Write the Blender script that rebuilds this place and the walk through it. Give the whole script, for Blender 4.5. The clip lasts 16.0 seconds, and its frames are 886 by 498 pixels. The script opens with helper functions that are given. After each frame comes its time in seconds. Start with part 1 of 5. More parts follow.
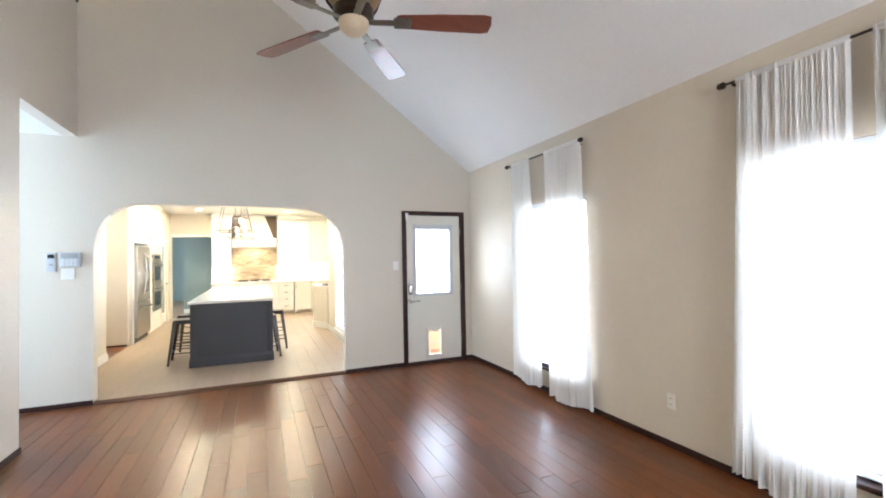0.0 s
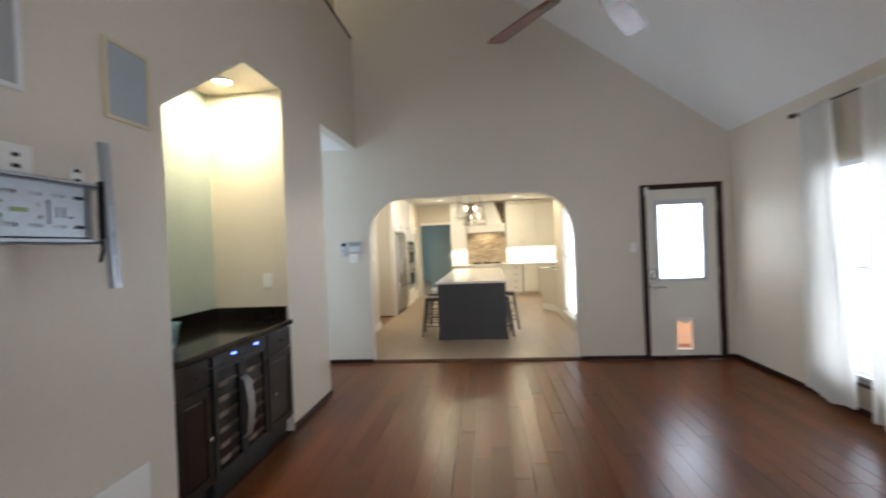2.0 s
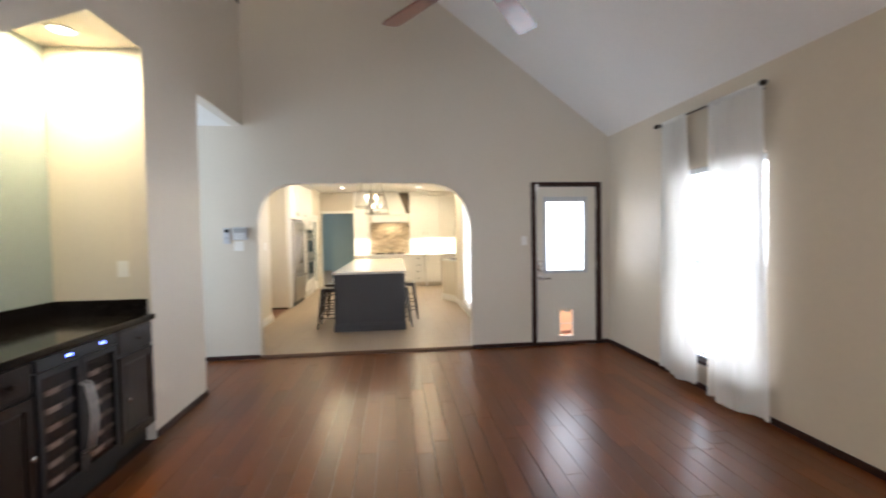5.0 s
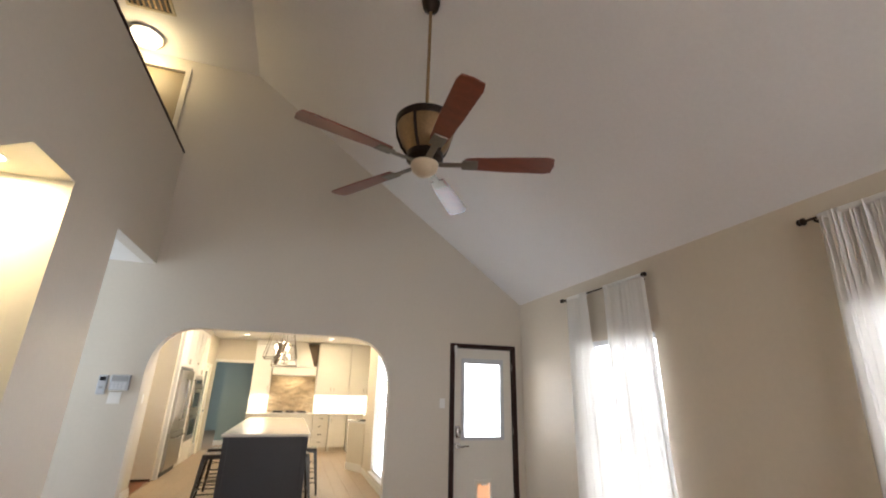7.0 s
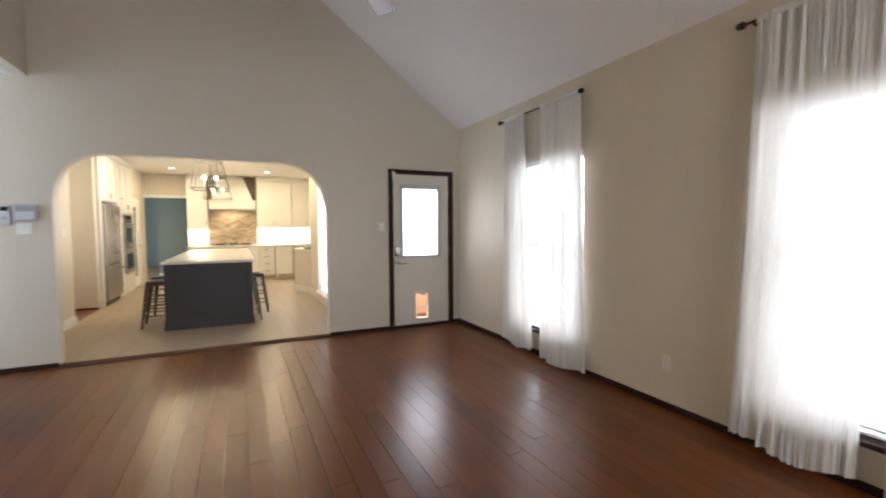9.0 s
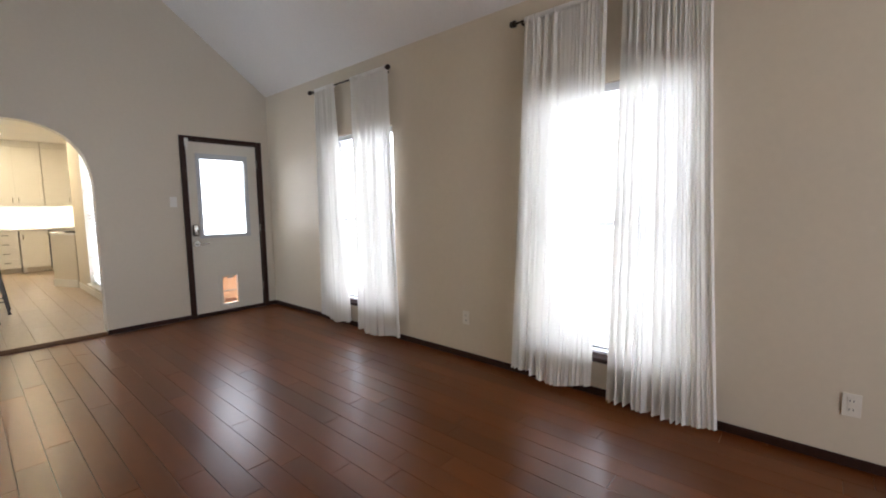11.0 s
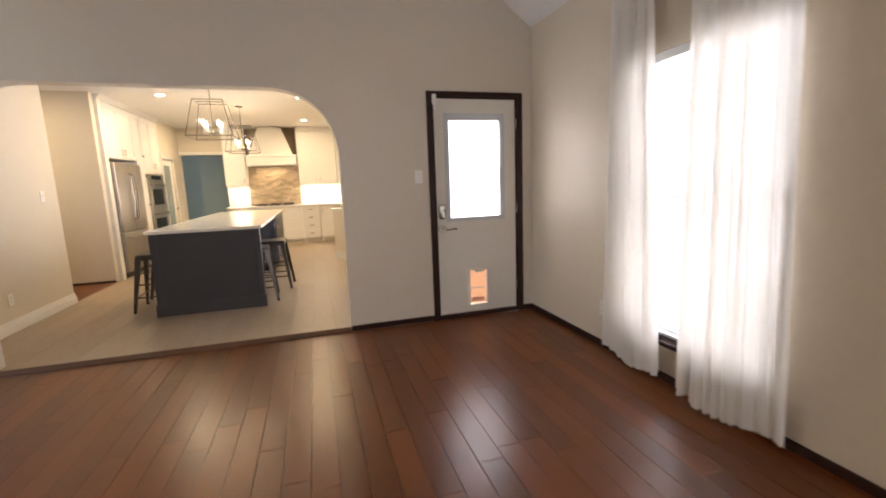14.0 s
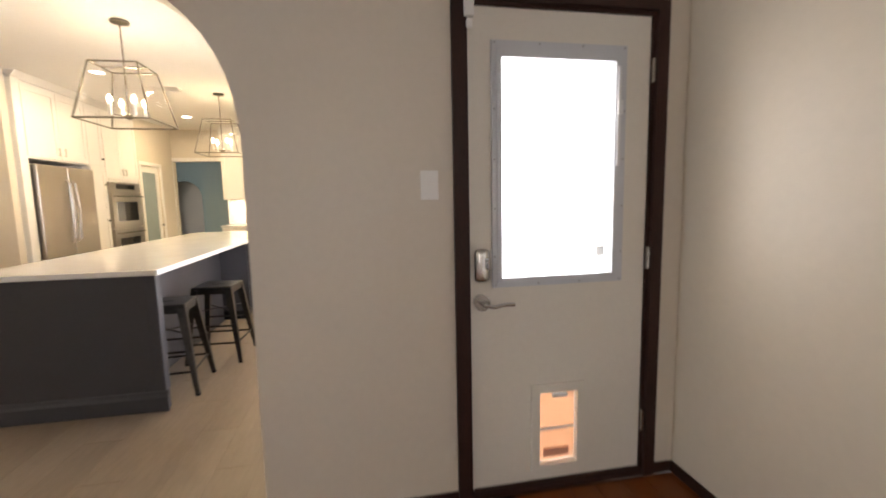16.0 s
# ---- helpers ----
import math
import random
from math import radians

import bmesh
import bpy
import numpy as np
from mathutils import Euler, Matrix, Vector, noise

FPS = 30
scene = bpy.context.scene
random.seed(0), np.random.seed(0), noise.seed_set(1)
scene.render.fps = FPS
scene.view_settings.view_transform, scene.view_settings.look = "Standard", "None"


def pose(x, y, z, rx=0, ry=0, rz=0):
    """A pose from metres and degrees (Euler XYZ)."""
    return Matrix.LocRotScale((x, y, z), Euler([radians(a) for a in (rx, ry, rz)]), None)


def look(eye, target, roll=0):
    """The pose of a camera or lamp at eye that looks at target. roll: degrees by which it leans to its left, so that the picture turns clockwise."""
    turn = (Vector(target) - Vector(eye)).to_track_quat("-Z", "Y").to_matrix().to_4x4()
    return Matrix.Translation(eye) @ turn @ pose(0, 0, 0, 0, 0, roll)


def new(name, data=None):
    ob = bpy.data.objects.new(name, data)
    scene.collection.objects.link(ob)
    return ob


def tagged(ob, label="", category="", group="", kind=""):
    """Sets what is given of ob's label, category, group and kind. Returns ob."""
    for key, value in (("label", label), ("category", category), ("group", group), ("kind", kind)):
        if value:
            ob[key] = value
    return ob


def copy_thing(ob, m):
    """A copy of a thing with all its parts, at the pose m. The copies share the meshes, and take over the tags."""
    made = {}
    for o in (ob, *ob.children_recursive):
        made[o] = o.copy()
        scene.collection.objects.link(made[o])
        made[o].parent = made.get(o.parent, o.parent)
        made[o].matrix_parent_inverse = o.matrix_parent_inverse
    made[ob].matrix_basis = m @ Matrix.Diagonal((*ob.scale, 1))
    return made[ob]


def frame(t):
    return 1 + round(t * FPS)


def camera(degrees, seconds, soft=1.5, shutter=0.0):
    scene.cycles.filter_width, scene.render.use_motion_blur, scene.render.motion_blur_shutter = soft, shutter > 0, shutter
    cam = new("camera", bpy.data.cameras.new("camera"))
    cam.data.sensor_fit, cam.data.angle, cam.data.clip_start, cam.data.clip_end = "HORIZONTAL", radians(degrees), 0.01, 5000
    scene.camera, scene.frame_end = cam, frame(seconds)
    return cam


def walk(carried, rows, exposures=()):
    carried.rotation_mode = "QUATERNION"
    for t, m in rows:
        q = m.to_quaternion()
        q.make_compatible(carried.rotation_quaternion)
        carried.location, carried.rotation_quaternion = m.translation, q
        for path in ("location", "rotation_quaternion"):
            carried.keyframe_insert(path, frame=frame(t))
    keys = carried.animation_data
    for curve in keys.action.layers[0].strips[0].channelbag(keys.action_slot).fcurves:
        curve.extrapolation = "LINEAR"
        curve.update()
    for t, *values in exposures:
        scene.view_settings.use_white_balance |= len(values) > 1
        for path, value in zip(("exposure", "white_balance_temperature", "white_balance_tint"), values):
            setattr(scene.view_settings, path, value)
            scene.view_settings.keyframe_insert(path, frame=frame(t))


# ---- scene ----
cam = camera(92.2, 16.0, 1.9, 0.5)
PATH = [
    (0, (0.18, 0.385, 1.441), (0.974, 2.22, 1.484), -1.1),
    (0.5, (0.152, 0.374, 1.439), (0.938, 2.213, 1.468), -0.8),
    (1, (0.112, 0.399, 1.444), (0.717, 2.305, 1.435), -1.3),
    (1.5, (0.07, 0.486, 1.452), (0.35, 2.466, 1.443), -2.1),
    (2, (0.119, 0.536, 1.453), (-0.091, 2.525, 1.444), -2.4),
    (2.5, (0.214, 0.527, 1.436), (-0.401, 2.428, 1.341), 0.2),
    (3, (0.251, 0.508, 1.428), (-0.571, 2.328, 1.324), -0.1),
    (3.5, (0.26, 0.517, 1.433), (-0.624, 2.308, 1.334), -0.4),
    (4, (0.28, 0.537, 1.443), (-0.507, 2.373, 1.357), 0.5),
    (4.5, (0.253, 0.591, 1.467), (-0.049, 2.567, 1.408), -0.3),
    (5, (0.243, 0.613, 1.444), (0.462, 2.6, 1.378), -1.0),
    (5.2, (0.24, 0.615, 1.441), (0.597, 2.581, 1.35), -0.9),
    (7.3, (0.061, 0.552, 1.468), (0.674, 2.33, 2.148), 0.7),
    (7.5, (0.056, 0.557, 1.465), (0.7, 2.341, 2.099), 0.5),
    (7.7, (0.063, 0.532, 1.451), (0.735, 2.333, 2.004), 0.8),
    (8, (0.128, 0.566, 1.427), (0.828, 2.403, 1.796), 0.8),
    (8.5, (0.151, 0.592, 1.362), (0.882, 2.453, 1.396), 0.3),
    (9, (0.203, 0.598, 1.332), (1.066, 2.4, 1.231), -0.4),
    (9.5, (0.227, 0.58, 1.303), (1.32, 2.248, 1.155), -0.8),
    (10, (0.228, 0.53, 1.274), (1.61, 1.968, 1.136), -1.2),
    (10.2, (0.242, 0.491, 1.261), (1.731, 1.819, 1.132), -1.5),
    (12.3, (0.294, 0.643, 1.277), (1.603, 2.102, 0.879), -2.0),
    (12.5, (0.355, 0.79, 1.275), (1.476, 2.396, 0.866), -2.9),
    (13, (0.574, 1.145, 1.291), (1.285, 2.967, 0.874), -1.6),
    (13.5, (0.754, 1.624, 1.278), (1.43, 3.477, 0.949), -1.5),
    (14, (0.968, 2.143, 1.284), (1.527, 4.039, 0.979), -2.1),
    (14.5, (1.146, 2.645, 1.257), (1.629, 4.567, 0.986), -0.6),
    (15, (1.307, 3.185, 1.265), (1.818, 5.103, 1.018), -2.3),
    (15.4, (1.445, 3.631, 1.282), (1.84, 5.58, 1.065), -1.1),
    (15.5, (1.476, 3.739, 1.284), (1.841, 5.692, 1.054), -1.8),
    (16, (1.633, 4.298, 1.29), (1.995, 6.252, 1.062), -1.2),
]
EXPOSURES = [(0.0, 1.83, 5430, 10), (0.5, 1.53, 5480, 10), (1.0, 1.29, 5530, 10), (1.5, 1.04, 5580, 10), (2.0, 0.74, 5630, 10), (3.5, 1.07, 5450, 11), (5.0, 1.04, 5830, 13), (8.0, 0.88, 6230, 15), (9.0, 0.85, 6030, 14), (10.0, 0.76, 6000, 15), (12.3, 0.48, 5880, 12), (12.5, 0.42, 5930, 13), (13.0, 0.46, 6750, 21), (13.5, 0.74, 6750, 21), (14.5, 0.79, 6350, 18), (15.0, 0.79, 6250, 16), (15.5, 0.71, 6650, 19), (16.0, 0.78, 6600, 18)]
walk(cam, [(t, look(eye, target, roll)) for t, eye, target, roll in PATH], EXPOSURES)
DAYW = 23
SOUTH_Y = -2.4

# ---- world, lights ----
world = bpy.data.worlds.new("world")
scene.world = world
world.use_nodes = True
sky = world.node_tree.nodes.new("ShaderNodeTexSky")
sky.sky_type, sky.sun_disc = "NISHITA", False
sky.sun_elevation, sky.sun_rotation = radians(51), radians(263)
world.node_tree.links.new(sky.outputs["Color"], world.node_tree.nodes["Background"].inputs["Color"])
world.node_tree.nodes["Background"].inputs["Strength"].default_value = 0.12
sun = new("sun", bpy.data.lights.new("sun", "SUN"))
sun.data.energy, sun.data.angle, sun.data.color = 2.0, radians(0.5), (1.0, 0.95, 0.88)
sun.matrix_world = look((0, 0, 20), (16, 2, 0))


def area(name, at, to, w, h, watts, color):
    """A lamp filling an opening or fitting, or added as fill, facing from at to to."""
    la = bpy.data.lights.new(name, "AREA")
    la.shape, la.size, la.size_y, la.energy, la.color = "RECTANGLE", w, h, watts, color
    ob = new(name, la)
    ob.matrix_world = look(at, to)
    return ob


DAY, WARM = (0.93, 0.97, 1.0), (1.0, 0.80, 0.46)
for y0, y1, watts in ((1.05, 2.08, DAYW), (3.57, 4.60, DAYW)):
    area("window_daylight", (3.42, (y0 + y1) / 2, 1.15), (0, (y0 + y1) / 2, 1.15), 1.3, 2.1, watts, DAY)
# fill lamp added behind the viewer to brighten the gable wall
area("south_window_daylight", (1.1, SOUTH_Y - 0.3, 1.5), (1.1, 3.0, 1.5), 2.0, 1.7, 52, (1.0, 0.97, 0.92))
area("door_daylight", (2.46, 6.35, 1.1), (2.46, 0, 1.1), 1.0, 2.1, 14, DAY)
area("kitchen_window_daylight", (1.9, 7.95, 1.16), (0, 7.95, 1.16), 1.7, 2.1, 55, DAY)
area("passage_daylight", (-4.1, 5.4, 1.5), (0, 5.4, 1.5), 0.9, 2.2, 35, (0.68, 0.85, 1.0))
# the last, at x -2.9, is an unseen lamp added to brighten the hall wall
for x, y in ((-1.10, 9.64), (0.87, 9.63), (0.88, 12.05), (-1.13, 12.1), (-2.9, 8.6)):
    area("downlight_beam", (x, y, 2.71), (x, y, 0), 0.12, 0.12, 15 if x < -2 else 14, WARM)
area("niche_beam", (-1.90, 3.70, 2.81), (-1.90, 3.70, 0), 0.12, 0.12, 16, WARM)
area("under_cabinet_beam", (1.5, 13.2, 1.375), (1.5, 13.25, 0), 1.6, 0.05, 10, (1.0, 0.86, 0.62))
area("under_cabinet_beam", (-0.72, 13.2, 1.375), (-0.72, 13.25, 0), 0.35, 0.05, 3, (1.0, 0.86, 0.62))
area("hood_beam", (0.08, 13.15, 1.825), (0.08, 13.25, 0), 0.5, 0.1, 4, WARM)
for x, y in ((-0.17, 8.2), (-0.16, 10.5)):
    pt = new("pendant_bulbs", bpy.data.lights.new("pendant_bulbs", "POINT"))
    pt.data.energy, pt.data.color, pt.data.shadow_soft_size = 11, WARM, 0.02
    pt.location = (x, y, 2.19)
pt = new("loft_bulb", bpy.data.lights.new("loft_bulb", "POINT"))
pt.data.energy, pt.data.color, pt.data.shadow_soft_size = 8, (1.0, 0.80, 0.42), 0.1
pt.location = (-2.17, 5.70, 5.40)
# unseen lamp hung free in the teal room, added to brighten its walls
area("teal_room_daylight", (-4.4, 13.8, 2.0), (-2.4, 17.0, 1.2), 1.0, 1.2, 55, (1.0, 0.97, 0.9))

# ---- materials ----
def mat(name, color, rough=0.5, metal=0.0, var=0.08, scale=3.0, fine=60.0, bump=0.0, bump_scale=200.0, coat=0.0, stretch=(1, 1, 1), spread=0.0, spec=0.5, rvar=0.15):
    m = bpy.data.materials.new(name)
    m.use_nodes = True
    nt = m.node_tree
    b = nt.nodes["Principled BSDF"]
    b.inputs["Roughness"].default_value, b.inputs["Metallic"].default_value = rough, metal
    b.inputs["Specular IOR Level"].default_value = spec
    b.inputs["Coat Weight"].default_value = coat
    b.inputs["Coat Roughness"].default_value = 0.12
    tc = nt.nodes.new("ShaderNodeTexCoord")
    mp = nt.nodes.new("ShaderNodeMapping")
    mp.inputs["Scale"].default_value = stretch
    if spread:
        shift, oi0 = nt.nodes.new("ShaderNodeVectorMath"), nt.nodes.new("ShaderNodeObjectInfo")
        shift.operation = "MULTIPLY_ADD"
        shift.inputs[1].default_value = (7.0, 19.0, 5.0)
        nt.links.new(oi0.outputs["Random"], shift.inputs[0])
        nt.links.new(tc.outputs["Object"], shift.inputs[2])
        nt.links.new(shift.outputs["Vector"], mp.inputs["Vector"])
    else:
        nt.links.new(tc.outputs["Object"], mp.inputs["Vector"])
    n1, n2 = nt.nodes.new("ShaderNodeTexNoise"), nt.nodes.new("ShaderNodeTexNoise")
    for n, s in ((n1, scale), (n2, fine)):
        n.inputs["Scale"].default_value, n.inputs["Detail"].default_value = s, (2.0 if spread else 4.0)
        nt.links.new(mp.outputs["Vector"], n.inputs["Vector"])
    add = nt.nodes.new("ShaderNodeMath")
    add.operation = "ADD"
    nt.links.new(n1.outputs["Fac"], add.inputs[0])
    nt.links.new(n2.outputs["Fac"], add.inputs[1])
    last = add
    if spread:
        oi, geo, mx = nt.nodes.new("ShaderNodeObjectInfo"), nt.nodes.new("ShaderNodeNewGeometry"), nt.nodes.new("ShaderNodeMath")
        mul = nt.nodes.new("ShaderNodeMath")
        mul.operation, mul.inputs[1].default_value = "MULTIPLY_ADD", spread
        mx.operation = "ADD"
        fr = nt.nodes.new("ShaderNodeMath")
        fr.operation = "FRACT"
        nt.links.new(oi.outputs["Random"], mx.inputs[0])
        nt.links.new(geo.outputs["Random Per Island"], mx.inputs[1])
        nt.links.new(mx.outputs[0], fr.inputs[0])
        nt.links.new(fr.outputs[0], mul.inputs[0])
        nt.links.new(add.outputs[0], mul.inputs[2])
        last = mul
    rng = nt.nodes.new("ShaderNodeMapRange")
    rng.inputs["From Min"].default_value, rng.inputs["From Max"].default_value = 0.6, 1.4 + spread
    rng.inputs["To Min"].default_value, rng.inputs["To Max"].default_value = 0, 1
    nt.links.new(last.outputs[0], rng.inputs["Value"])
    mix = nt.nodes.new("ShaderNodeMix")
    mix.data_type = "RGBA"
    mix.inputs["A"].default_value = (*[c * (1 - var) for c in color], 1)
    mix.inputs["B"].default_value = (*[min(1, c * (1 + var)) for c in color], 1)
    nt.links.new(rng.outputs["Result"], mix.inputs["Factor"])
    nt.links.new(mix.outputs["Result"], b.inputs["Base Color"])
    rr = nt.nodes.new("ShaderNodeMapRange")
    rr.inputs["To Min"].default_value, rr.inputs["To Max"].default_value = rough * (1 - rvar), min(1, rough * (1 + rvar))
    nt.links.new(n1.outputs["Fac"], rr.inputs["Value"])
    nt.links.new(rr.outputs["Result"], b.inputs["Roughness"])
    if bump:
        nb, bp = nt.nodes.new("ShaderNodeTexNoise"), nt.nodes.new("ShaderNodeBump")
        nb.inputs["Scale"].default_value, nb.inputs["Detail"].default_value = bump_scale, 3.0
        bp.inputs["Strength"].default_value, bp.inputs["Distance"].default_value = bump, 0.004
        nt.links.new(mp.outputs["Vector"], nb.inputs["Vector"])
        nt.links.new(nb.outputs["Fac"], bp.inputs["Height"])
        nt.links.new(bp.outputs["Normal"], b.inputs["Normal"])
    return m


def glow(name, color, strength):
    m = bpy.data.materials.new(name)
    m.use_nodes = True
    b = m.node_tree.nodes["Principled BSDF"]
    b.inputs["Base Color"].default_value = (*color, 1)
    b.inputs["Emission Color"].default_value = (*color, 1)
    b.inputs["Emission Strength"].default_value = strength
    return m


def cloth(name, color, through_light, clear):
    """Thin cloth or plastic that lets light through."""
    m = bpy.data.materials.new(name)
    m.use_nodes = True
    nt = m.node_tree
    nt.nodes.remove(nt.nodes["Principled BSDF"])
    out = nt.nodes["Material Output"]
    d, t, c = nt.nodes.new("ShaderNodeBsdfDiffuse"), nt.nodes.new("ShaderNodeBsdfTranslucent"), nt.nodes.new("ShaderNodeBsdfTransparent")
    a, b = nt.nodes.new("ShaderNodeMixShader"), nt.nodes.new("ShaderNodeMixShader")
    n = nt.nodes.new("ShaderNodeTexNoise")
    n.inputs["Scale"].default_value = 300
    mix = nt.nodes.new("ShaderNodeMix")
    mix.data_type = "RGBA"
    mix.inputs["A"].default_value = (*[x * 0.93 for x in color], 1)
    mix.inputs["B"].default_value = (*color, 1)
    nt.links.new(n.outputs["Fac"], mix.inputs["Factor"])
    for s in (d, t):
        nt.links.new(mix.outputs["Result"], s.inputs["Color"])
    a.inputs["Fac"].default_value, b.inputs["Fac"].default_value = through_light, clear
    nt.links.new(d.outputs[0], a.inputs[1])
    nt.links.new(t.outputs[0], a.inputs[2])
    nt.links.new(a.outputs[0], b.inputs[1])
    nt.links.new(c.outputs[0], b.inputs[2])
    nt.links.new(b.outputs[0], out.inputs["Surface"])
    return m


def clear_glass(name, tint=(1, 1, 1), gloss=0.08):
    m = bpy.data.materials.new(name)
    m.use_nodes = True
    nt = m.node_tree
    nt.nodes.remove(nt.nodes["Principled BSDF"])
    g, t, x = nt.nodes.new("ShaderNodeBsdfGlossy"), nt.nodes.new("ShaderNodeBsdfTransparent"), nt.nodes.new("ShaderNodeMixShader")
    g.inputs["Roughness"].default_value = 0.02
    t.inputs["Color"].default_value = (*tint, 1)
    x.inputs["Fac"].default_value = gloss
    nt.links.new(t.outputs[0], x.inputs[1])
    nt.links.new(g.outputs[0], x.inputs[2])
    nt.links.new(x.outputs[0], nt.nodes["Material Output"].inputs["Surface"])
    return m


WALL = mat("wall_paint", (0.64, 0.582, 0.492), 0.45, var=0.03, scale=1.2, fine=30, bump=0.13, bump_scale=90)
# WALL's paint again, tinted warmer for the light bounced off the room
EAST = mat("wall_paint_warm_bounce", (0.66, 0.578, 0.462), 0.45, var=0.03, scale=1.2, fine=30, bump=0.13, bump_scale=90)
CEIL = mat("ceiling_paint", (0.82, 0.795, 0.755), 0.85, var=0.03, scale=1.5, fine=40, bump=0.3, bump_scale=70)
KWALL = mat("kitchen_paint", (0.66, 0.60, 0.50), 0.7, var=0.03, scale=1.2, fine=30, bump=0.16, bump_scale=90)
GREEN = mat("sage_paint", (0.40, 0.46, 0.41), 0.7, var=0.04, scale=1.2, fine=30, bump=0.5, bump_scale=60)
TEAL = mat("teal_paint", (0.23, 0.30, 0.295), 0.7, var=0.04, scale=1.0, fine=30, bump=0.3, bump_scale=90)
TRIM = mat("dark_stained_trim", (0.032, 0.0125, 0.0085), 0.5, var=0.35, scale=4, fine=40, bump=0.2, bump_scale=60, stretch=(6, 6, 1), spec=0.25)
WHITE = mat("white_enamel", (0.78, 0.76, 0.72), 0.35, var=0.03, scale=3, fine=80, bump=0.05)
DOORP = mat("door_paint", (0.72, 0.69, 0.62), 0.45, var=0.03, scale=2, fine=50, bump=0.1, bump_scale=120)
VINYL = mat("white_vinyl", (0.72, 0.73, 0.745), 0.35, var=0.02)
PLASTIC = mat("white_plastic", (0.80, 0.79, 0.76), 0.35, var=0.02)
ALMOND = mat("almond_plastic", (0.76, 0.71, 0.63), 0.4, var=0.02)
KEYPAD = mat("pale_grey_plastic", (0.50, 0.52, 0.55), 0.4, var=0.03)
GREYP = mat("grey_plastic", (0.32, 0.33, 0.34), 0.4, var=0.05)
BLACK = mat("black_plastic", (0.010, 0.010, 0.011), 0.35, var=0.2, spec=0.25)
PLANK = mat("hickory_planks", (0.130, 0.036, 0.0062), 0.292, rvar=0.04, var=0.33, scale=1.2, fine=6.0, bump=0.05, bump_scale=2.2, spec=0.40, stretch=(4, 0.7, 4), spread=1.6)
REDUCER = mat("reducer_strip_wood", (0.075, 0.027, 0.010), 0.4, var=0.2, scale=3, fine=40, stretch=(1, 8, 8))
GROUT = mat("dark_joint", (0.03, 0.014, 0.009), 0.7, var=0.2)
TILE = mat("greige_plank_tile", (0.30, 0.230, 0.165), 0.42, var=0.15, scale=1.5, fine=9, bump=0.08, bump_scale=60, stretch=(5, 1, 1), spread=0.3)
TGROUT = mat("tile_grout", (0.26, 0.20, 0.145), 0.85, var=0.1)
ISLE = mat("charcoal_cabinet_paint", (0.048, 0.048, 0.056), 0.45, var=0.08, scale=3, fine=50, bump=0.05)
QUARTZ = mat("white_quartz", (0.80, 0.79, 0.76), 0.12, var=0.04, scale=6, fine=90)
GRANITE = mat("black_granite", (0.010, 0.008, 0.007), 0.12, spec=0.35, var=0.7, scale=40, fine=220)
ESPRESSO = mat("espresso_wood", (0.013, 0.007, 0.005), 0.3, spec=0.25, var=0.35, scale=3, fine=30, bump=0.15, bump_scale=60, stretch=(5, 5, 1))
STEEL = mat("brushed_steel", (0.43, 0.405, 0.375), 0.30, 1.0, var=0.02, scale=1, fine=120, stretch=(12, 12, 1))
CHROME = mat("satin_nickel", (0.55, 0.53, 0.50), 0.22, 1.0, var=0.05)
GUNMETAL = mat("gunmetal_stool", (0.075, 0.070, 0.064), 0.33, 1.0, var=0.25, scale=8, fine=60)
BRONZE = mat("dark_bronze", (0.035, 0.024, 0.018), 0.4, 0.8, var=0.2)
LANTERN = mat("aged_nickel", (0.22, 0.20, 0.165), 0.35, 1.0, var=0.15)
ZINC = mat("zinc_plate", (0.40, 0.43, 0.47), 0.33, 0.9, var=0.08, scale=5, fine=70)
FANWOOD = mat("cherry_blade", (0.19, 0.048, 0.022), 0.30, var=0.3, coat=0.3, scale=3, fine=30, stretch=(2, 8, 2))
FANSIDE = mat("fan_antique_gold", (0.30, 0.19, 0.09), 0.4, 0.6, var=0.2)
OPAL = mat("amber_opal_glass", (0.62, 0.50, 0.33), 0.3, var=0.1, scale=8)
DARKGLASS = mat("dark_glass", (0.015, 0.013, 0.012), 0.06, var=0.1)
CURTAIN = cloth("sheer_linen", (0.94, 0.92, 0.88), 0.26, 0.05)
FLAP = cloth("pet_flap_vinyl", (0.92, 0.69, 0.50), 0.36, 0.0)
BLIND = cloth("blind_slat_white", (0.86, 0.86, 0.84), 0.25, 0.0)
GLASS = clear_glass("window_glass")
LGLASS = clear_glass("lantern_glass", gloss=0.05)
GRILLE = mat("speaker_grille", (0.36, 0.365, 0.36), 0.7, var=0.12, scale=4, fine=300, bump=0.4, bump_scale=500)
BLUEGREY = mat("bluegrey_panel", (0.36, 0.40, 0.43), 0.6, var=0.06)
CREAM = mat("cream_frame", (0.62, 0.54, 0.36), 0.6, var=0.06)
STONE = mat("stacked_stone", (0.36, 0.28, 0.19), 0.55, var=0.6, scale=6, fine=40, bump=0.3, bump_scale=60, spread=0.8)
SUBWAY = mat("backsplash_white", (0.76, 0.74, 0.68), 0.2, var=0.05, spread=0.3)
BRICK = mat("outdoor_brick", (0.35, 0.14, 0.09), 0.8, var=0.25, scale=6, fine=60, bump=0.4)
GROUND = mat("outdoor_concrete", (0.42, 0.40, 0.37), 0.9, var=0.2, scale=0.6, fine=15)
BASKET = mat("aqua_basket", (0.30, 0.50, 0.50), 0.5, var=0.08)
BULB = glow("bulb_glow", (1.0, 0.80, 0.52), 9)
DISC = glow("downlight_glow", (1.0, 0.86, 0.66), 9)
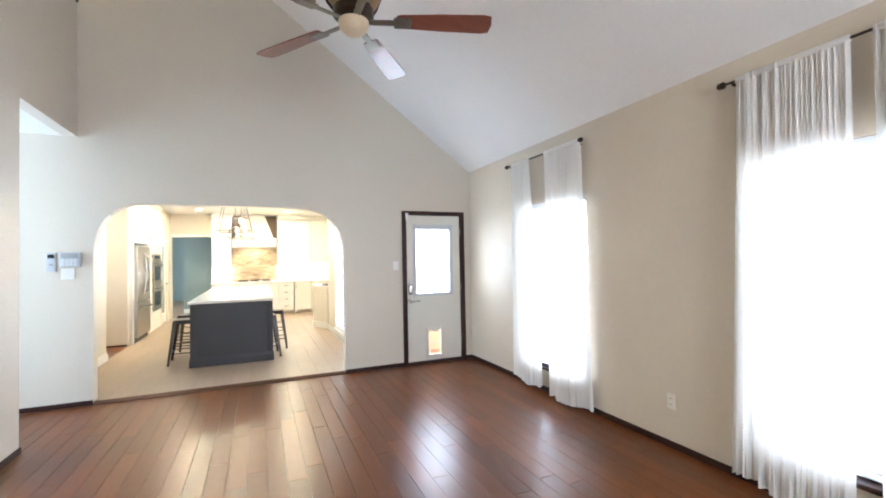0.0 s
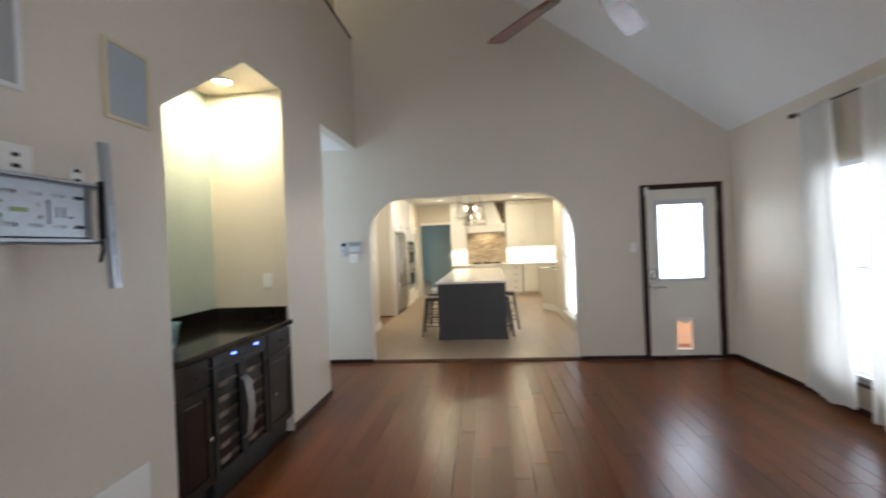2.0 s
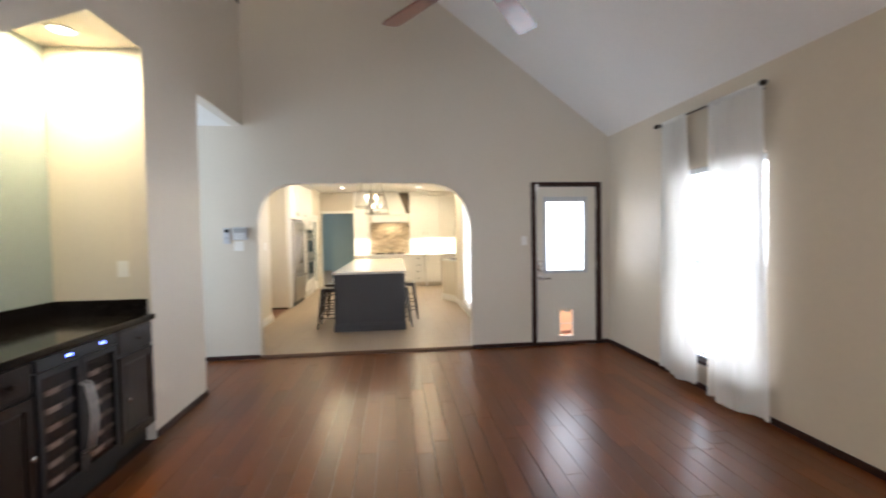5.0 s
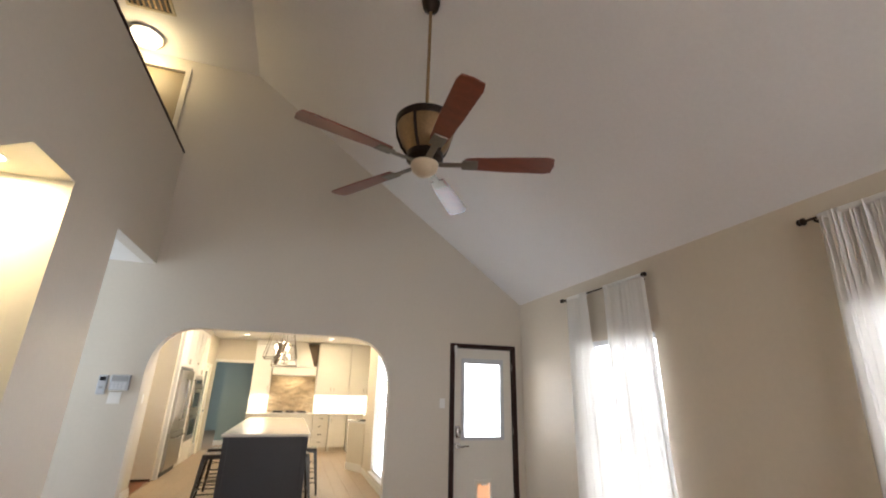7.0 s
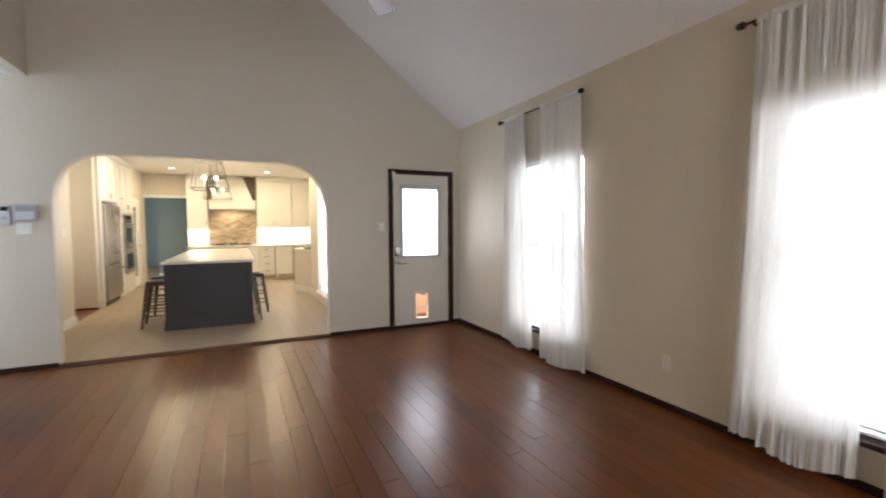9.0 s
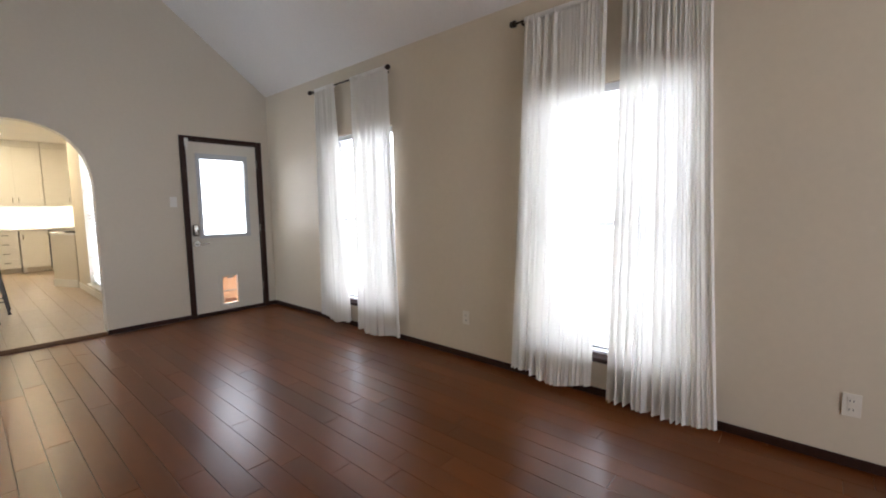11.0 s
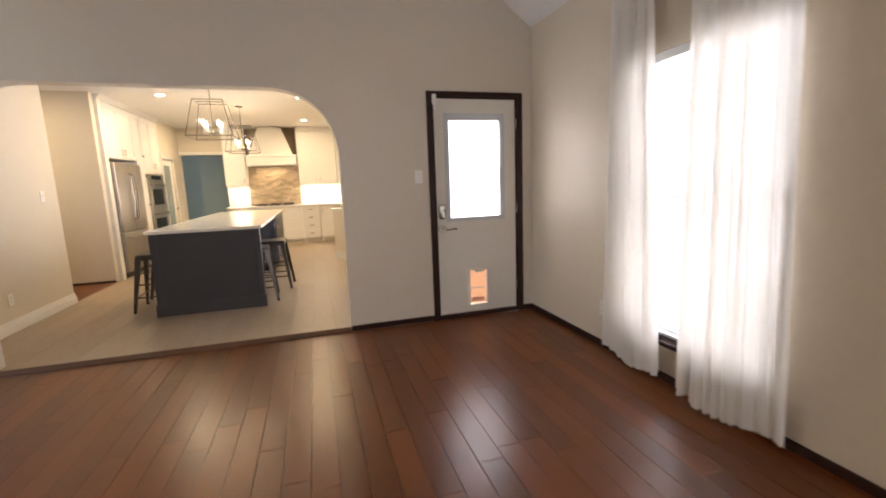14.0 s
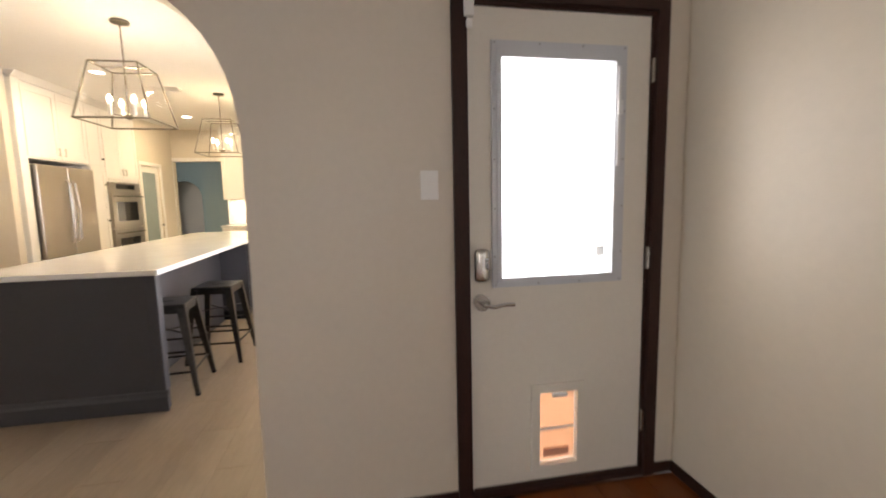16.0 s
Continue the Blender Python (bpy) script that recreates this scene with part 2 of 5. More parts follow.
LAMPGLASS = glow("ceiling_lamp_glow", (1.0, 0.87, 0.58), 3.0)
LED = glow("blue_led", (0.12, 0.17, 1.0), 5)
BOTTLE = mat("bottle_label", (0.38, 0.30, 0.26), 0.5, var=0.3)


# ---- mesh helpers ----
BASE = {}


def root(name, at, label, category, group="", kind=""):
    ob = new(name)
    ob.location = at
    ob.empty_display_size = 0.1
    BASE[ob] = Vector(at)
    return tagged(ob, label, category, group, kind)


def part(name, bm, material, parent=None, label="", smooth=False):
    """Links a bmesh in world metres as one mesh object, under a thing or part when given."""
    me = bpy.data.meshes.new(name)
    origin = Vector((0, 0, 0))
    if parent is not None:
        origin = BASE.get(parent, Vector((0, 0, 0)))
        bmesh.ops.translate(bm, verts=bm.verts, vec=-origin)
    bmesh.ops.recalc_face_normals(bm, faces=bm.faces)
    bm.to_mesh(me)
    bm.free()
    me.materials.append(material)
    if smooth:
        for p in me.polygons:
            p.use_smooth = True
        me.set_sharp_from_angle(angle=0.7)
    ob = new(name, me)
    if parent is not None:
        ob.parent = parent
        BASE[ob] = origin
    if label:
        ob["label"] = label
    return ob


def thing(name, bm, material, label, category="", group="", kind="", smooth=False):
    return tagged(part(name, bm, material, None, "", smooth), label, category, group, kind)


def structure(name, bm, material, label, smooth=False):
    return thing(name, bm, material, label, name.split("_")[0], "", "structure", smooth)


def box(x0, y0, z0, x1, y1, z1, bevel=0.0, bm=None, seg=2):
    bm = bm or bmesh.new()
    v = bmesh.ops.create_cube(bm, size=1)["verts"]
    for p in v:
        p.co = Vector(((x0 + x1) / 2 + p.co.x * (x1 - x0), (y0 + y1) / 2 + p.co.y * (y1 - y0), (z0 + z1) / 2 + p.co.z * (z1 - z0)))
    if bevel:
        e = list({e for p in v for e in p.link_edges})
        bmesh.ops.bevel(bm, geom=e, offset=bevel, segments=seg, affect="EDGES", profile=0.5)
    return bm


def rod(a, b, r, bm=None, n=12, r2=None):
    bm = bm or bmesh.new()
    a, b = Vector(a), Vector(b)
    m = Matrix.Translation((a + b) / 2) @ (b - a).to_track_quat("Z", "Y").to_matrix().to_4x4()
    bmesh.ops.create_cone(bm, cap_ends=True, segments=n, radius1=r, radius2=r if r2 is None else r2, depth=(b - a).length, matrix=m)
    return bm


def lathe(profile, at, n=32, bm=None):
    """A turned shape about the z axis from pairs of radius and height."""
    bm = bm or bmesh.new()
    rings = []
    for r, z in profile:
        rings.append([bm.verts.new((at[0] + r * math.cos(2 * math.pi * k / n), at[1] + r * math.sin(2 * math.pi * k / n), at[2] + z)) for k in range(n)])
    for lo, hi in zip(rings, rings[1:]):
        for k in range(n):
            bm.faces.new((lo[k], lo[(k + 1) % n], hi[(k + 1) % n], hi[k]))
    bm.faces.new(rings[0])
    bm.faces.new(rings[-1])
    return bm


def prism(outline, holes, axis, lo, hi):
    """A slab with the given outline and holes in the plane across axis, from lo to hi along it."""
    bm = bmesh.new()
    def put(u, w):
        return {"x": (lo, u, w), "y": (u, lo, w), "z": (u, w, lo)}[axis]
    edges = []
    for loop in (outline, *holes):
        vs = [bm.verts.new(put(*p)) for p in loop]
        edges += [bm.edges.new((vs[k], vs[(k + 1) % len(vs)])) for k in range(len(vs))]
    bmesh.ops.triangle_fill(bm, use_beauty=True, use_dissolve=True, edges=edges)
    d = hi - lo
    res = bmesh.ops.extrude_face_region(bm, geom=list(bm.faces))
    bmesh.ops.translate(bm, verts=[g for g in res["geom"] if isinstance(g, bmesh.types.BMVert)], vec={"x": (d, 0, 0), "y": (0, d, 0), "z": (0, 0, d)}[axis])
    return bm


def rect(u0, w0, u1, w1):
    return [(u0, w0), (u1, w0), (u1, w1), (u0, w1)]


def tube(points, r, closed=False, n=8):
    """A bent bar along points."""
    bm = bmesh.new()
    pts = [Vector(p) for p in points]
    for a, b in zip(pts, pts[1:] + ([pts[0]] if closed else [])):
        if (b - a).length > 1e-5:
            rod(a, b, r, bm, n)
    for p in pts[1:-1]:
        bmesh.ops.create_uvsphere(bm, u_segments=n, v_segments=6, radius=r, matrix=Matrix.Translation(p))
    return bm


# ---- the plan, in metres ----
L, X, W = -1.56, 3.05, 6.0          # side wall, window wall, kitchen wall
FZ = -0.03                          # wood floor, a little below the kitchen tiles
SOUTH, FLAT, EAVE, RIDGE_X = SOUTH_Y, 5.6, 2.70, -0.88
SLOPE = (FLAT - EAVE) / (X - RIDGE_X)
ARCH_L, ARCH_R, ARCH_T = -1.43, 1.205, 2.105
HALL_Y0, HALL_Z = 4.815, 2.79
KC, KR, KB = 2.73, 1.52, 13.42      # kitchen ceiling, near right wall, back wall
WINDOWS = ((1.05, 2.08), (3.57, 4.60))
WZ0, WZ1 = 0.24, 2.03


def curve_corner(cx, cz, rx, rz, a0, a1, n=12, power=2.0):
    out = []
    for k in range(n + 1):
        a = radians(a0 + (a1 - a0) * k / n)
        c, s = math.cos(a), math.sin(a)
        out.append((cx + rx * math.copysign(abs(c) ** (2 / power), c), cz + rz * math.copysign(abs(s) ** (2 / power), s)))
    return out


arch = [(ARCH_L, FZ - 0.01)] + curve_corner(ARCH_L + 0.50, ARCH_T - 0.60, 0.50, 0.60, 180, 90, power=2.5) + curve_corner(ARCH_R - 0.58, ARCH_T - 0.62, 0.58, 0.62, 90, 0, power=2.3) + [(ARCH_R, FZ - 0.01)]
outline = [(-4.2, FZ - 0.01)] + arch + [(2.045, FZ - 0.01), (2.045, 2.065), (2.89, 2.065), (2.89, FZ - 0.01), (X + 0.2, FZ - 0.01), (X + 0.2, EAVE - 0.2 * SLOPE), (RIDGE_X, FLAT), (-4.2, FLAT)]
structure("wall_north", prism(outline, [rect(-2.5, 3.36, -1.76, 5.4)], "y", W, W + 0.14), WALL, "greige painted gable wall with wide rounded arch opening")
structure("wall_east", prism(rect(SOUTH, FZ - 0.01, W, EAVE), [rect(y0, WZ0, y1, WZ1) for y0, y1 in WINDOWS], "x", X, X + 0.2), EAST, "greige painted wall with two tall windows, warm bounce light in its colour")
side = [(SOUTH, FZ - 0.01), (2.62, FZ - 0.01), (2.62, 2.26), (3.42, 2.83), (3.96, 2.83), (3.96, FZ - 0.01), (HALL_Y0, FZ - 0.01), (HALL_Y0, HALL_Z), (W, HALL_Z), (W, 4.22), (SOUTH, 4.22)]
structure("wall_west", prism(side, [], "x", L - 0.12, L), WALL, "greige wall with bar niche and loft half wall above")
# the opening in this end wall is made up, for the fill lamp
structure("wall_south", prism([(-4.2, FZ - 0.01), (X + 0.2, FZ - 0.01), (X + 0.2, EAVE - 0.2 * SLOPE), (RIDGE_X, FLAT), (-4.2, FLAT)], [rect(0.1, 0.7, 2.1, 2.3)], "y", SOUTH - 0.15, SOUTH), WALL, "greige painted end wall with an opening added for fill light")
structure("ceiling", prism([(X + 0.2, EAVE - 0.2 * SLOPE), (RIDGE_X, FLAT), (-4.2, FLAT), (-4.2, FLAT + 0.15), (RIDGE_X, FLAT + 0.15), (X + 0.2, EAVE - 0.2 * SLOPE + 0.2)], [], "y", SOUTH, W + 0.14), CEIL, "off-white vaulted ceiling sloping up to a flat loft ceiling")
thing("ledge_cap", box(L - 0.135, SOUTH, 4.222, L + 0.012, W - 0.003, 4.25, 0.006), TRIM, "dark stained wood cap on the loft half wall", "trim", kind="structure")
structure("wall_loft", box(-4.3, SOUTH, FZ - 0.01, -4.2, W, FLAT), WALL, "plain wall at the back of the loft")
structure("floor_loft", box(-4.2, SOUTH, 3.2, L - 0.12, W, 3.35), WALL, "loft floor slab above the passage")
# bar niche shell
structure("wall_niche_back", box(-2.3, 2.52, FZ - 0.01, -2.22, 4.06, 2.95), GREEN, "sage green wall at the back of the bar niche")
structure("wall_niche_north", box(-2.22, 3.97, FZ - 0.01, L - 0.12, 4.06, 2.95), KWALL, "warm beige textured side wall of the bar niche")
structure("wall_niche_south", box(-2.22, 2.52, FZ - 0.01, L - 0.12, 2.61, 2.95), GREEN, "sage green side wall of the bar niche")
structure("ceiling_niche", prism([(2.61, 2.253), (3.42, 2.83), (3.97, 2.83), (3.97, 2.95), (2.61, 2.95)], [], "x", -2.22, L - 0.12), KWALL, "beige niche ceiling, sloped on one side")
# passage beside the kitchen wall
structure("wall_passage", box(-4.2, HALL_Y0 - 0.12, FZ - 0.01, L - 0.12, HALL_Y0, 3.2), WALL, "plain wall of the side passage")
structure("ceiling_passage", box(-4.2, HALL_Y0, HALL_Z, L - 0.12, W, HALL_Z + 0.1), CEIL, "white flat ceiling of the side passage")

# kitchen shell
structure("ceiling_kitchen", box(-4.2, W + 0.14, KC, 2.7, KB, KC + 0.12), CEIL, "white kitchen ceiling")
structure("wall_kitchen_west", box(-2.07, W + 0.14, 0, -1.93, 8.3, KC), KWALL, "beige kitchen side wall")
structure("wall_kitchen_hall", box(-4.2, 9.52, 0, -1.95, 9.615, KC), KWALL, "beige wall of the hall off the kitchen")
structure("wall_hall_end", box(-4.3, W + 0.14, 0, -4.2, 9.72, KC), KWALL, "beige wall closing the hall off the kitchen")
structure("wall_kitchen_east", prism(rect(W + 0.14, 0, 9.62, KC), [rect(7.2, 0.17, 8.72, 2.15)], "x", KR, KR + 0.16), KWALL, "beige kitchen wall with a tall window")
structure("wall_kitchen_jog", box(KR + 0.16, 9.5, 0, 2.7, 9.62, KC), KWALL, "beige wall returning beside the window")
structure("wall_kitchen_far_east", box(2.45, 9.62, 0, 2.6, KB, KC), KWALL, "beige far kitchen side wall")
structure("wall_kitchen_back", prism([(-2.6, 0), (-1.91, 0), (-1.91, 2.13), (-0.98, 2.13), (-0.98, 0), (2.6, 0), (2.6, KC), (-2.6, KC)], [], "y", KB, KB + 0.13), KWALL, "cream kitchen back wall with doorway to a teal room")
structure("wall_pantry", prism([(12.06, 0), (12.16, 0), (12.16, 1.97), (12.84, 1.97), (12.84, 0), (KB, 0), (KB, KC), (12.06, KC)], [], "x", -2.04, -1.92), KWALL, "cream wall with the pantry doorway")
structure("wall_pantry_back", box(-3.0, 12.0, 0, -2.9, KB, KC), KWALL, "plain pantry wall")
teal_back = [(-6.0, 0), (-4.45, 0)] + curve_corner(-3.94, 1.55, 0.51, 0.50, 180, 0) + [(-3.43, 0), (-1.8, 0), (-1.8, KC), (-6.0, KC)]
structure("wall_teal_back", prism(teal_back, [], "y", 19.3, 19.42), TEAL, "teal painted wall with an arched opening in the room beyond")
structure("wall_teal_near", box(-1.8, 14.6, 0, 1.0, 14.72, KC), TEAL, "teal painted wall facing the kitchen doorway")
structure("wall_teal_return", box(-1.8, 14.72, 0, -1.68, 19.42, KC), TEAL, "teal painted wall running back to the arch")
structure("wall_teal_beyond", box(-6.0, 20.5, 0, -1.68, 20.6, KC), KWALL, "beige wall beyond the teal arch")
structure("wall_teal_side", box(-6.1, KB + 0.13, 0, -6.0, 20.6, KC), TEAL, "teal side wall")
structure("wall_teal_south", box(-6.0, KB, 0, -2.6, KB + 0.13, KC), TEAL, "teal wall beside the kitchen")
structure("wall_teal_east", box(0.9, 13.55, 0, 1.0, 14.6, KC), TEAL, "teal side wall of the room beyond")
structure("ceiling_teal", box(-6.0, KB + 0.13, KC, 1.0, 20.6, KC + 0.1), CEIL, "white ceiling of the teal room")
structure("floor_teal", box(-6.0, KB + 0.11, -0.05, -4.2, 20.6, -0.0015), TGROUT, "greige floor of the teal room")
structure("wall_kitchen_wside", box(-2.66, 9.72, 0, -2.56, KB, KC), KWALL, "plain wall behind the tall cabinets")

# subfloors
structure("floor", box(-4.2, SOUTH, FZ - 0.06, X + 0.2, W, FZ - 0.012), GROUT, "dark subfloor under hickory planks")
structure("floor_kitchen", box(-4.2, W + 0.008, -0.06, 2.7, 20.6, -0.0015), TGROUT, "greige grout bed of the kitchen floor")
GLOW = glow("hazy_daylight", (0.95, 0.98, 1.0), 2.2)
structure("backdrop_east", box(7.0, -4, -0.25, 7.1, 14, 7), GLOW, "plain overexposed daylight beyond the windows")
structure("backdrop_north", box(1.72, 9.36, -0.25, 7.0, 9.46, 7), GLOW, "plain overexposed daylight beyond the back door")
structure("ground", box(-60, -60, -0.5, 60, 60, -0.25), GROUND, "pale concrete ground outside")


def strip(name, x0, y0, x1, y1, h, material, label, base=0.0):
    structure(name, box(x0, y0, base, x1, y1, h, 0.005), material, label)


BB = 0.022                          # top of the dark baseboards
for x0, x1 in ((-4.2, ARCH_L), (ARCH_R, 1.995), (2.94, X - 0.017)):
    strip("baseboard", x0, W - 0.015, x1, W - 0.001, BB, TRIM, "dark stained baseboard along the gable wall", FZ)
strip("baseboard", X - 0.016, SOUTH, X - 0.001, W - 0.001, BB, TRIM, "dark stained baseboard under the windows", FZ)
strip("baseboard", L + 0.001, SOUTH, L + 0.016, 2.62, BB, TRIM, "dark stained baseboard along the media wall", FZ)
strip("baseboard", L + 0.001, 3.965, L + 0.016, HALL_Y0, BB, TRIM, "dark stained baseboard beside the niche", FZ)
strip("baseboard", -1.929, W + 0.142, -1.916, 8.3, 0.125, WHITE, "white baseboard in the kitchen")
strip("baseboard", -1.915, W + 0.142, -1.903, 8.3, 0.085, WHITE, "white stepped baseboard foot in the kitchen")
strip("baseboard", KR - 0.016, W + 0.142, KR - 0.001, 9.6, 0.10, WHITE, "white baseboard below the kitchen window")
strip("baseboard", -4.2, 9.50, -1.96, 9.519, 0.03, TRIM, "dark strip along the hall wall")
strip("baseboard", -1.8, 14.58, 0.88, 14.599, 0.12, WHITE, "white baseboard in the teal room")
structure("threshold", prism([(W - 0.03, FZ), (W + 0.03, FZ), (W + 0.03, 0.004), (W + 0.015, 0.005), (W - 0.026, FZ + 0.010)], [], "x", ARCH_L + 0.002, ARCH_R - 0.002), REDUCER, "brown wood reducer strip between planks and tiles")
structure("floor_hall", box(-4.2, 8.3, -0.005, -1.95, 9.6, 0.002), PLANK, "brown wood floor of the hall")

# ---- windows with blinds ----
def window_unit(name, x, y0, y1, z0, z1, depth, sill, tilt):
    w = root(name, (x, (y0 + y1) / 2, z0), "tall white window glowing with daylight behind open blinds", "window", kind="structure")
    f = 0.045
    xo = x + depth
    part("window_frame", prism(rect(y0, z0, y1, z1), [rect(y0 + f, z0 + f, y1 - f, (z0 + z1) / 2 - 0.02), rect(y0 + f, (z0 + z1) / 2 + 0.02, y1 - f, z1 - f)], "x", xo - 0.05, xo), VINYL, w)
    for a, b in ((z0 + f, (z0 + z1) / 2 - 0.02), ((z0 + z1) / 2 + 0.02, z1 - f)):
        p = part("pane", box(xo - 0.028, y0 + f, a, xo - 0.022, y1 - f, b), GLASS, w)
        p.visible_shadow = False
    if sill:
        part("window_sill", box(x - 0.045, y0 - 0.03, z0 - 0.03, xo - 0.05, y1 + 0.03, z0 + 0.002, 0.008), TRIM if sill == 1 else WHITE, w)
    b = root("window_blind", (x + 0.05, (y0 + y1) / 2, z1 - 0.05), "white horizontal slat blind hanging in the window", "blind")
    part("headrail", box(x + 0.02, y0 + 0.012, z1 - 0.055, x + 0.075, y1 - 0.012, z1 - 0.003, 0.004), VINYL, b)
    part("bottom_rail", box(x + 0.025, y0 + 0.015, z0 + 0.012, x + 0.07, y1 - 0.015, z0 + 0.03, 0.004), VINYL, b)
    n = int((z1 - z0 - 0.12) / 0.052)
    me = None
    for k in range(n):
        z = z0 + 0.06 + 0.052 * k
        if me is None:
            bm = box(x + 0.025, y0 + 0.015, z - 0.0015, x + 0.07, y1 - 0.015, z + 0.0015)
            bmesh.ops.rotate(bm, cent=(x + 0.0475, 0, z), matrix=Matrix.Rotation(radians(tilt), 3, "Y"), verts=bm.verts)
            first = part("slat", bm, BLIND, b)
            me = first.data
        else:
            s = new("slat", me)
            s.parent = b
            s.location = (0, 0, 0.052 * k)
    for y in (y0 + 0.15, y1 - 0.15):
        part("cord", rod((x + 0.048, y, z0 + 0.02), (x + 0.048, y, z1 - 0.02), 0.0015, n=6), VINYL, b)
    return w


for k, (y0, y1) in enumerate(WINDOWS):
    window_unit("window_%d" % (k + 1), X, y0, y1, WZ0, WZ1, 0.17, 1, 0)
    structure("sill_brick", box(X + 0.2, y0 - 0.1, WZ0 - 0.12, X + 0.33, y1 + 0.1, WZ0 - 0.01, 0.01), BRICK, "red brick sill outside the window")
# unseen window, added so the south fill lamp has an opening
ws = root("window_4", (1.1, SOUTH, 0.7), "unseen white window added in the end wall for fill light", "window", kind="structure")
part("window_frame", prism(rect(0.1, 0.7, 2.1, 2.3), [rect(0.15, 0.75, 1.075, 2.25), rect(1.125, 0.75, 2.05, 2.25)], "y", SOUTH - 0.12, SOUTH - 0.07), VINYL, ws)
for x0, x1 in ((0.15, 1.075), (1.125, 2.05)):
    pane = part("pane", box(x0, SOUTH - 0.098, 0.75, x1, SOUTH - 0.092, 2.25), GLASS, ws)
    pane.visible_shadow = False
window_unit("window_3", KR, 7.2, 8.72, 0.17, 2.15, 0.14, 2, 25)


def curtain(y_top, y_bot, z0, lift, folds, seed, label):
    """A gathered sheer panel from the rod at x 2.97, between y_top at the rod and y_bot at the hem."""
    rnd = random.Random(seed)
    ph = [rnd.uniform(0, 6.28) for _ in range(4)]
    folds += 4
    nu, nv = folds * 10, 26
    bm = bmesh.new()
    grid = []
    for j in range(nv + 1):
        v = j / nv
        row = []
        for i in range(nu + 1):
            u = i / nu
            a = y_top[0] + (y_top[1] - y_top[0]) * u
            b = y_bot[0] + (y_bot[1] - y_bot[0]) * u
            y = a + (b - a) * v ** 1.3
            uu = u + 0.045 * math.sin(2 * math.pi * u * 1.7 + ph[0]) + 0.016 * math.sin(2 * math.pi * u * 4.3 + ph[2]) + 0.018 * v * math.sin(9 * u + ph[1])
            depth = (0.014 + 0.020 * min(1, v * 3)) * (0.7 + 0.5 * math.sin(4.3 * u + ph[3]))
            x = 2.962 + depth * math.sin(2 * math.pi * folds * uu + ph[2]) + 0.010 * math.sin(2 * math.pi * folds * 2.1 * u + ph[3]) - 0.03 * v * v * (0.5 + 0.5 * math.sin(5 * u + ph[1]))
            z = 2.545 + (z0 + lift * (0.5 + 0.5 * math.sin(7 * u + ph[0])) - 2.545) * v
            row.append(bm.verts.new((x, y, z)))
        grid.append(row)
    for j in range(nv):
        for i in range(nu):
            bm.faces.new((grid[j][i], grid[j][i + 1], grid[j + 1][i + 1], grid[j + 1][i]))
    c = root("curtain", (2.96, (y_bot[0] + y_bot[1]) / 2, z0), label, "curtain", "sheer curtains")
    part("cloth", bm, CURTAIN, c, smooth=True)
    part("rod_pocket", box(2.950, y_top[0], 2.512, 2.990, y_top[1], 2.548, 0.010) if y_top[0] < y_top[1] else box(2.950, y_top[1], 2.512, 2.990, y_top[0], 2.548, 0.010), CURTAIN, c)


curtain((2.10, 1.53), (2.18, 1.58), 0.0, 0.05, 7, 1, "sheer white linen curtain hanging to the floor, bunched hem")
curtain((1.44, 0.98), (1.47, 0.86), -0.02, 0.03, 7, 2, "sheer white linen curtain flaring out at the hem")
curtain((4.71, 4.36), (4.72, 4.18), 0.0, 0.05, 6, 3, "sheer white linen curtain beside the back door")
curtain((4.08, 3.53), (4.06, 3.44), -0.02, 0.04, 6, 4, "sheer white linen curtain reaching the floor")
for y0, y1 in ((0.93, 2.17), (3.55, 4.80)):
    c = root("curtain_rod", (2.97, y0, 2.53), "thin dark bronze curtain rod with turned finials", "curtain rod", "curtain rods")
    part("pole", rod((2.97, y0, 2.53), (2.97, y1, 2.53), 0.008), BRONZE, c)
    for y, s in ((y0, -1), (y1, 1)):
        bm = lathe([(0.009, 0), (0.022, 0.006), (0.024, 0.02), (0.016, 0.03), (0.022, 0.038), (0.012, 0.05)], (0, 0, 0), 16)
        bmesh.ops.rotate(bm, cent=(0, 0, 0), matrix=Matrix.Rotation(radians(-90 * s), 3, "X"), verts=bm.verts)
        bmesh.ops.translate(bm, verts=bm.verts, vec=(2.97, y, 2.53))
        part("finial", bm, BRONZE, c, smooth=True)
        yb = y - s * 0.05
        part("bracket", box(2.962, yb - 0.006, 2.505, X - 0.001, yb + 0.006, 2.521, 0.003), BRONZE, c)

# ---- back door ----
d = root("door_1", (2.46, W, 0), "off-white back door with glass light and glowing pet flap", "door", kind="structure")
part("casing", prism([(1.995, FZ), (2.048, FZ), (2.048, 2.062), (2.887, 2.062), (2.887, FZ), (2.94, FZ), (2.94, 2.105), (1.995, 2.105)], [], "y", W - 0.022, W - 0.001), TRIM, d, "dark stained door casing")
part("jamb", prism([(2.046, FZ), (2.062, FZ), (2.062, 2.048), (2.876, 2.048), (2.876, FZ), (2.889, FZ), (2.889, 2.064), (2.046, 2.064)], [], "y", W, W + 0.139), TRIM, d)
part("slab", prism(rect(2.064, 0.002, 2.874, 2.046), [rect(2.19, 0.95, 2.71, 1.86), rect(2.37, 0.085, 2.555, 0.43)], "y", W + 0.012, W + 0.055), DOORP, d)
ALU = mat("grey_white_vinyl", (0.55, 0.575, 0.61), 0.35, var=0.02)
part("glazing_frame", prism(rect(2.158, 0.918, 2.753, 1.916), [rect(2.197, 0.958, 2.70, 1.85)], "y", W - 0.006, W + 0.012), ALU, d)
